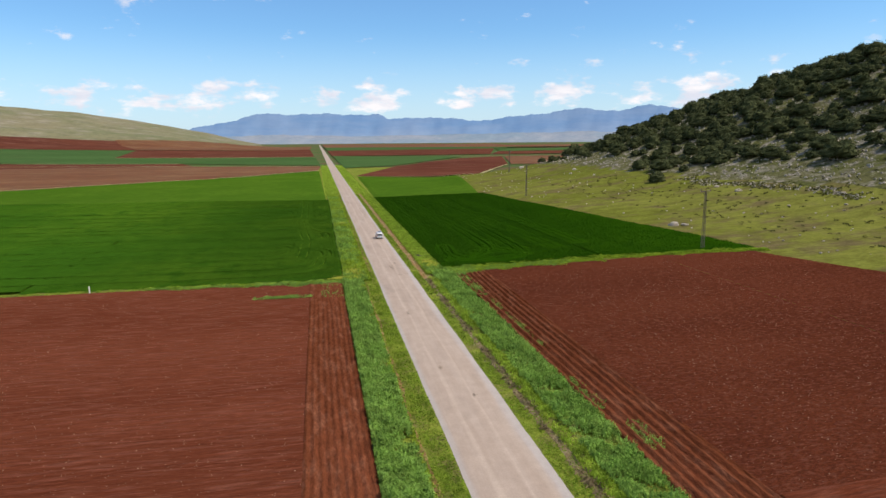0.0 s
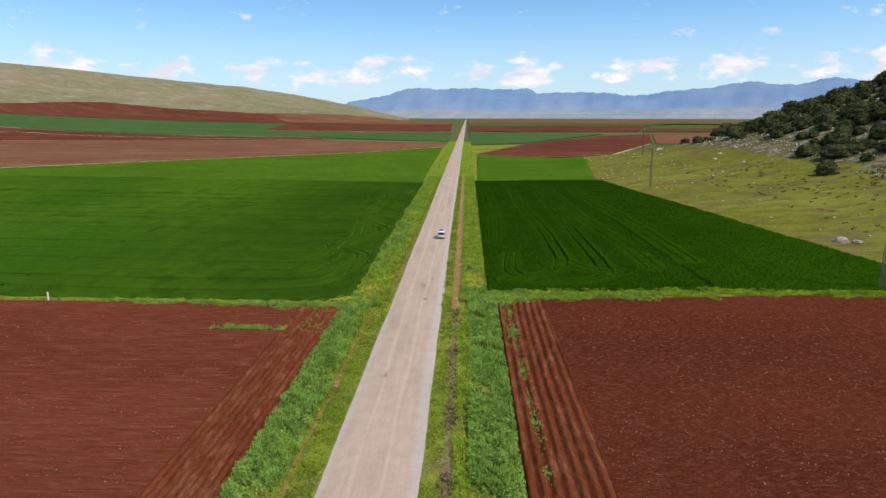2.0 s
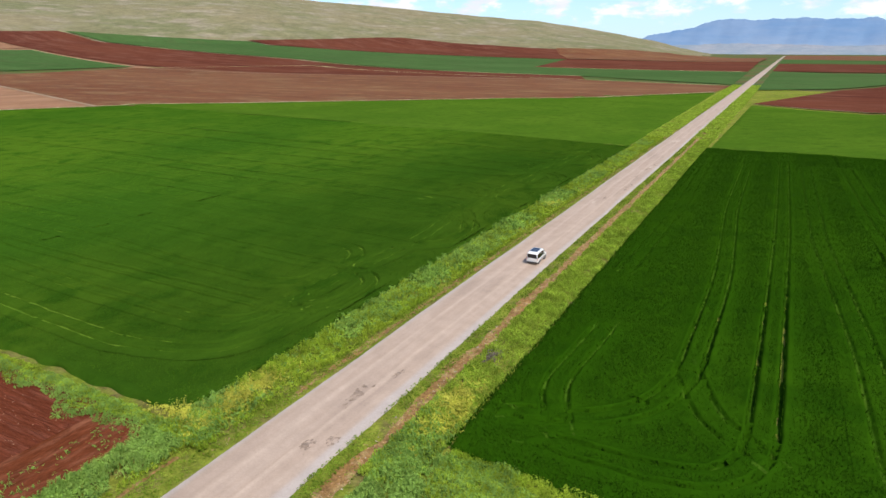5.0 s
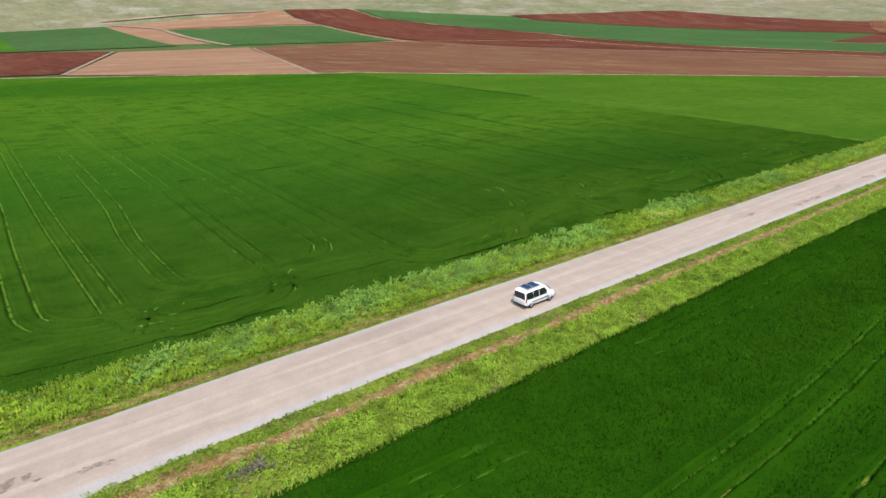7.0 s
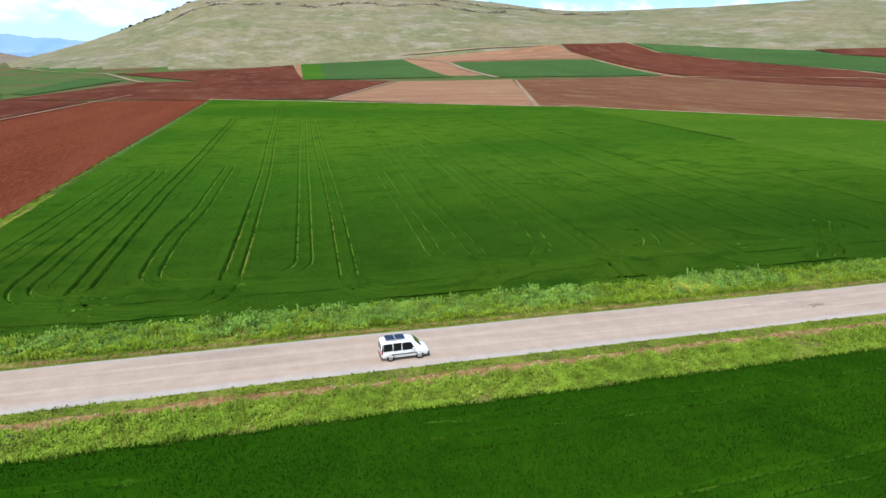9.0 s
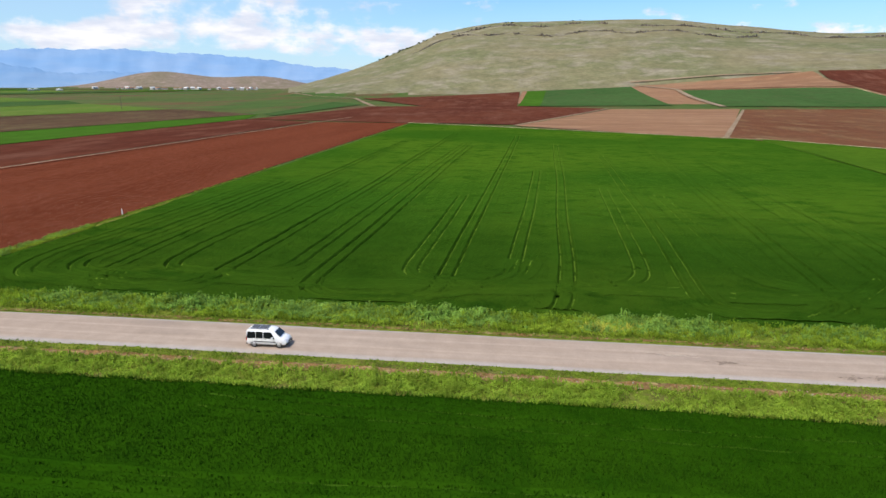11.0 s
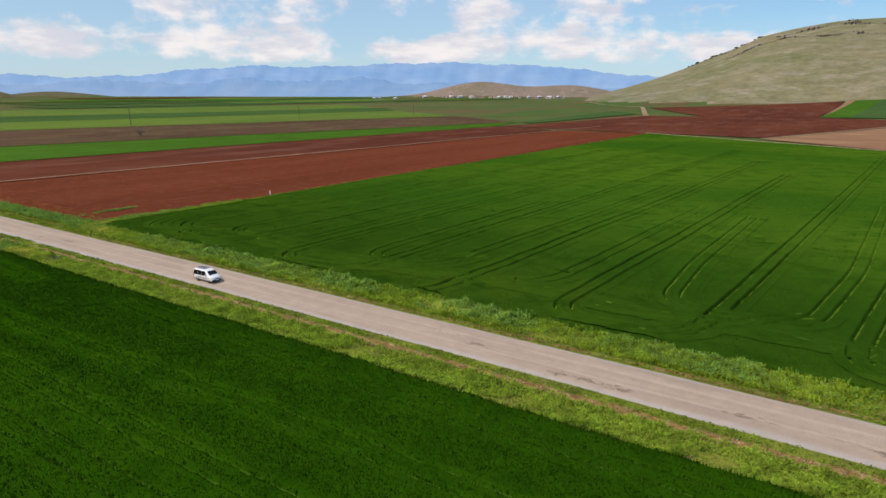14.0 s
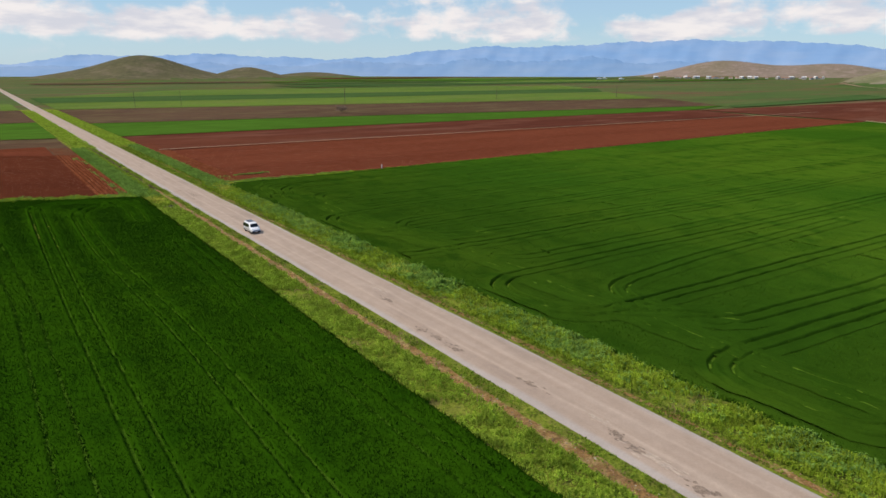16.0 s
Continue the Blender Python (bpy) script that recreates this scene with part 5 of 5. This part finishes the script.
n = 6500
pebbles("field_stones", "small earthy stones and straw on the red soil", rng.uniform(17, 66, n), rng.uniform(36, 114, n), .16, .02, .058, SOIL_STONE)
pebbles("field_stones", "small earthy stones and straw on the red soil", rng.uniform(-70, -15, n), rng.uniform(36, 118, n), .14, .02, .058, SOIL_STONE)
n = 2200
y = rng.uniform(119, 300, n)
pebbles("roadside_litter", "dry straw and earthy crumbs on the dirt line", 5.6 + rng.normal(size=n) * .42, y, .03, .02, .09, SOIL_STONE)
y = rng.uniform(119, 300, n)
pebbles("roadside_litter", "dry straw and earthy crumbs at the road edge", -3.9 + rng.normal(size=n) * .25, y, .03, .02, .07, SOIL_STONE)
n = 350
pebbles("roadside_stones", "small stones along the dirt line", 5.4 + rng.normal(size=n) * .5, rng.uniform(60, 300, n), .03, .03, .11)
n = 520
y = rng.uniform(60, 420, n)
pebbles("slope_stones", "scattered pale stones on the slope", field_edge(y) + rng.uniform(2, 190, n), y, .05, .10, .36)

n = 5200
y = rng.uniform(60, 400, n)
pebbles("slope_stones", "pale weathered rocks among the shrubs", field_edge(y) + rng.uniform(62, 215, n), y, .1, .22, .75)
# broken band of low rocks and tufts across the meadow
f = rng.random(420)
x, y = 118 + 5 * f + rng.normal(size=420) * 1.6 + 2 * ripple(f * 90, f * 0, .2), 222 - 78 * f + rng.normal(size=420)
pebbles("slope_stones", "low band of weathered rocks across the meadow", x, y, .05, .15, .5)
x, y = np.concatenate([x[:300] + rng.normal(size=300), rng.uniform(80, 150, 500)]), np.concatenate([y[:300] + rng.normal(size=300), rng.uniform(90, 260, 500)])
keep = x > field_edge(y) + 12
x, y = x[keep], y[keep]
x, y = (np.repeat(a, 9) + rng.normal(size=len(a) * 9) * .28 for a in (x, y))
scatter("meadow_tufts", "low dark tufts scattered over the meadow", "tufts", LEAF_TUFT, x, y, height(x, y), .26, .34, .2, rng, 4, .4)


# ---- shrubs ----
def shrub(rng, wide, tall, leaves):
    """A rounded evergreen shrub: short stems and a lumpy crown of many leaf sprays with gaps."""
    thing = new("shrub")
    ph = rng.uniform(0, 6.28, 4)

    def skin(a, e, f=1.0):
        """A lumpy dome that bulges and folds with the direction."""
        lump = 1 + .13 * math.sin(2 * a + ph[0]) + .10 * math.sin(3 * a + 4 * e + ph[1]) + .08 * math.sin(5 * a - 6 * e + ph[2]) + .07 * math.sin(7 * e + ph[3])
        r = wide * .47 * lump * f
        return np.array((r * math.cos(e) * math.cos(a), r * math.cos(e) * math.sin(a), tall * (.30 + .62 * math.sin(e) * lump * f)))

    v = []
    turns, floors = np.linspace(0, 2 * math.pi, 16), np.linspace(-.42, 1.5, 8)
    for a0, a1 in zip(turns, turns[1:]):
        for e0, e1 in zip(floors, floors[1:]):
            v += [skin(a0, e0, .93), skin(a1, e0, .93), skin(a1, e1, .93), skin(a0, e1, .93)]
    for _ in range(leaves):
        a, e = rng.uniform(0, 6.28), math.asin(rng.uniform(-.35, 1))
        p = skin(a, e, rng.uniform(.9, 1.08))
        p[2] = max(p[2], .08 + rng.random() * .2)
        d = rng.normal(size=3)
        d /= np.linalg.norm(d)
        t = np.cross(d, rng.normal(size=3))
        t /= np.linalg.norm(t) + 1e-6
        b = np.cross(d, t)
        s = rng.uniform(.16, .34)
        v += [p - t * s, p - b * s * .7, p + t * s, p + b * s * .7]
    crown = link("crown", [tuple(map(float, q)) for q in v], np.arange(len(v)).reshape(-1, 4).tolist(), LEAF_SHRUB, flat=True)
    crown.parent = thing
    bm = bmesh.new()
    for _ in range(5):
        a = rng.uniform(0, 6.28)
        rod(bm, (.1 * math.cos(a), .1 * math.sin(a), -.3), (wide * .22 * math.cos(a), wide * .22 * math.sin(a), tall * .55), .09, .04, 6)
    part("stems", bm, TWIG, thing, "short grey stems")
    tagged(thing, "dark rounded evergreen shrub on the stony hillside", "shrub", group="shrubs on the hillside")
    return thing


kinds = [shrub(rng, w, h, n) for w, h, n in ((5.8, 3.7, 300), (4.8, 3.2, 260), (6.8, 4.2, 340), (3.6, 2.4, 190))]
placed, tries = [], 0
FIRST = [(110.8, 226), (114, 232), (118.5, 254), (125, 231.5), (136, 227), (145, 202), (122, 243), (128, 262)]
while len(placed) < 980 and tries < 40000:
    tries += 1
    if len(placed) < len(FIRST):
        x, y = FIRST[len(placed)]
        gap = 0
    else:
        y = float(rng.uniform(70, 378))
        d = float(rng.uniform(38, 205))
        x = float(field_edge(y)) + d
        gap = 3.3
        low = float(np.interp(y, [70, 173, 200, 230, 255, 290, 322, 352, 380], [100, 86, 80, 72, 66, 76, 71, 66, 60]))
        if d < low:
            continue
        if rng.random() > .45 + .55 * min(1, (d - low) / 30):
            continue
    if any((x - p) ** 2 + (y - q) ** 2 < gap ** 2 for p, q in placed):
        continue
    placed.append((x, y))
# the nearest stand as shrubs of their own, the rest as one thicket
placed = placed[:len(FIRST)] + sorted(placed[len(FIRST):], key=lambda p: (p[0] - 20) ** 2 + (p[1] - 60) ** 2)
crowns = []
for base in kinds:
    me = next(o for o in base.children if o.name.startswith("crown")).data
    co = np.empty(len(me.vertices) * 3)
    me.vertices.foreach_get("co", co)
    crowns.append(co.reshape(-1, 3))
rest = []
for k, (x, y) in enumerate(placed):
    s, turn = float(rng.choice((.6, .8, 1.0, 1.2, 1.4))) * float(rng.uniform(.85, 1.15)), float(rng.uniform(0, 360))
    z = float(height(x, y)) - .15
    base = kinds[k % 4]
    if k < 4:
        base.matrix_world = pose(x, y, z, 0, 0, turn)
    elif k < 250:
        o = copy_thing(base, pose(x, y, z, 0, 0, turn))
        o.scale = (s, s * float(rng.uniform(.9, 1.1)), s * float(rng.uniform(.7, .95)))
    else:
        ca, sa = math.cos(radians(turn)), math.sin(radians(turn))
        p = crowns[k % 4] * s
        rest.append(np.stack([p[:, 0] * ca - p[:, 1] * sa + x, p[:, 0] * sa + p[:, 1] * ca + y, p[:, 2] + z], -1))
rest = np.concatenate(rest)
thicket = link("shrub_thicket", rest.tolist(), np.arange(len(rest)).reshape(-1, 4).tolist(), LEAF_SHRUB, flat=True)
tagged(thicket, "dense dark evergreen shrubs higher on the hillside", "shrubs", kind="stuff")
# dark bushes on the ridge edge
for k in range(40):
    az = 96 + float(rng.uniform(-.6, 7.0)) if k < 32 else float(rng.uniform(60, 96))
    r = (2080 if k < 32 else 2095) + float(rng.uniform(-40, 4))
    x, y = CX - r * math.sin(radians(az)), CY + r * math.cos(radians(az))
    o = copy_thing(kinds[k % 4], pose(x, y, float(height(x, y)) - .3, 0, 0, float(rng.uniform(0, 360))))
    o.name = "bush"
    s = float(rng.uniform(.45, 1.25)) if k < 32 else float(rng.uniform(.5, .8))
    o.scale = (s * 1.5, s * 1.5, s)
    tagged(o, "dark bush on the edge of the bare ridge", "bush", group="bushes on the ridge")


# ---- rock ledges of the ridge ----
def ledge(az0, az1, frac, tall, seed):
    rg = np.random.default_rng(seed)
    az = np.arange(az0, az1, .07)
    rc, rb = np.interp(az, [10, 45], [2600, 2100]), np.interp(az, [10, 45], [1500, 1250])
    r = rb + (rc - rb) * (frac + .03 * np.sin(az * .9 + seed) + .008 * rg.normal(size=len(az)))
    x, y = CX - r * np.sin(np.radians(az)), CY + r * np.cos(np.radians(az))
    z = height(x, y)
    hh = tall * np.clip(.6 + .6 * np.sin(az * 2.3 + seed) + .35 * rg.normal(size=len(az)), .05, 2)
    bx, by = CX - (r + 16) * np.sin(np.radians(az)), CY + (r + 16) * np.cos(np.radians(az))
    rows = np.stack([np.stack([x, y, z - 3], -1), np.stack([x, y, z + hh], -1), np.stack([bx, by, height(bx, by) + hh * .3 - 1], -1)], 0)
    ob = link("rock_ledge", rows.reshape(-1, 3).tolist(), grid_faces(3, len(az)).tolist(), STONE_FAR, flat=True)
    tagged(ob, "broken grey rock ledge along the bare ridge", "rock ledge", kind="structure")


STONE_FAR = surface("grey ledge rock", ((.24, .20, .15), (.19, .16, .125), (.29, .26, .21)), broad=.02, small=.1, grain=.6, bump=.8, bump_scale=.3, contrast=.35)
ledge(82, 95.5, .86, 5, 1)
ledge(70, 90, .66, 4, 2)
ledge(60, 80, .80, 4, 3)
ledge(90, 99, .72, 3.5, 4)


# ---- bare tree ----
TWIG_PALE = surface("pale dry twigs", ((.22, .165, .115), (.17, .125, .09)), broad=1.0, small=4.0, grain=20.0, bump=.3, contrast=.2)


def bare_tree():
    tree = new("tree")
    bm = bmesh.new()
    rod(bm, (0, 0, -.2), (.1, 0, 1.2), .22, .15)
    ends = []
    for k in range(9):
        a = k * .7
        e = ((1.1 + .5 * (k % 2)) * math.cos(a), (1.1 + .5 * (k % 2)) * math.sin(a), 1.7 + .9 * ((k * 5) % 9) / 8)
        rod(bm, (.1, 0, .9), e, .07, .02, 6)
        ends.append(e)
    part("trunk", bm, TWIG, tree, "short grey trunk with spreading limbs")
    bm = bmesh.new()
    rg = np.random.default_rng(5)
    for e in ends:
        for _ in range(60):
            d = rg.normal(size=3) * (1, 1, .7) + (e[0] * .35, e[1] * .35, .5)
            q = Vector(e) + Vector(d * .9)
            rod(bm, e, q, .018, .010, 3)
            rod(bm, q, q + Vector(rg.normal(size=3) * .6), .013, .008, 3)
    part("twig_crown", bm, TWIG_PALE, tree, "dense leafless grey twigs")
    tagged(tree, "leafless grey tree standing in a fallow field", "tree")
    tree.matrix_world = stand(-154, -104, 0)
    tree.scale = (1.25, 1.25, 1.15)


bare_tree()


# ---- far village and sheds ----
WALL = plain("whitewashed far wall", (.46, .43, .40), .9)
ROOF = plain("tile roof", (.36, .17, .10), .9)
SHED = plain("white sheet roof", (.80, .80, .80), .5)
PANE = plain("dark far window", (.05, .05, .06), .3)


def house(w, d, h, roof_material):
    ob = new("house")
    bm = bmesh.new()
    box(bm, -w / 2, w / 2, -d / 2, d / 2, -2, h)
    part("wall", bm, WALL, ob)
    bm = bmesh.new()
    prism(bm, [(-w / 2 - .4, -d / 2 - .4, h), (-w / 2 - .4, d / 2 + .4, h), (-w / 2 - .4, 0, h + d * .28)], (w + .8, 0, 0))
    part("roof", bm, roof_material, ob)
    for s in (-1, 1):
        for k in (-1, 0, 1):
            bm = bmesh.new()
            box(bm, k * w * .3 - .7, k * w * .3 + .7, s * d / 2 - .06, s * d / 2 + .06, h * .35, h * .75)
            part("window", bm, PANE, ob)
    return ob


homes = [house(14, 10, 6, ROOF), house(18, 11, 8, SHED), house(11, 9, 5, ROOF)]
for k in range(48):
    az, r = float(rng.uniform(112.5, 125)), float(rng.uniform(2950, 3200))
    x, y = CX - r * math.sin(radians(az)), CY + r * math.cos(radians(az))
    m = pose(x, y, float(height(x, y)) + .5, 0, 0, float(rng.uniform(0, 180)))
    if k < 3:
        o = homes[k]
        o.matrix_world = m
    else:
        o = copy_thing(homes[k % 3], m)
    tagged(o, "small pale village house below a far hill", "house", group="village houses")
shed = new("shed")
bm = bmesh.new()
box(bm, -34, 34, -8, 8, -2, 4.5)
part("wall", bm, WALL, shed)
bm = bmesh.new()
prism(bm, [(-35, -9, 4.5), (-35, 9, 4.5), (-35, 0, 8)], (70, 0, 0))
part("roof", bm, SHED, shed)
tagged(shed, "long low white farm shed on the plain", "shed", group="farm sheds")
for k, (x, y) in enumerate(((-1759, -1276), (-1810, -1220), (-1850, -1330))):
    m = pose(x, y, float(height(x, y)) + .5, 0, 0, 40)
    if k == 0:
        shed.matrix_world = m
    else:
        copy_thing(shed, m)
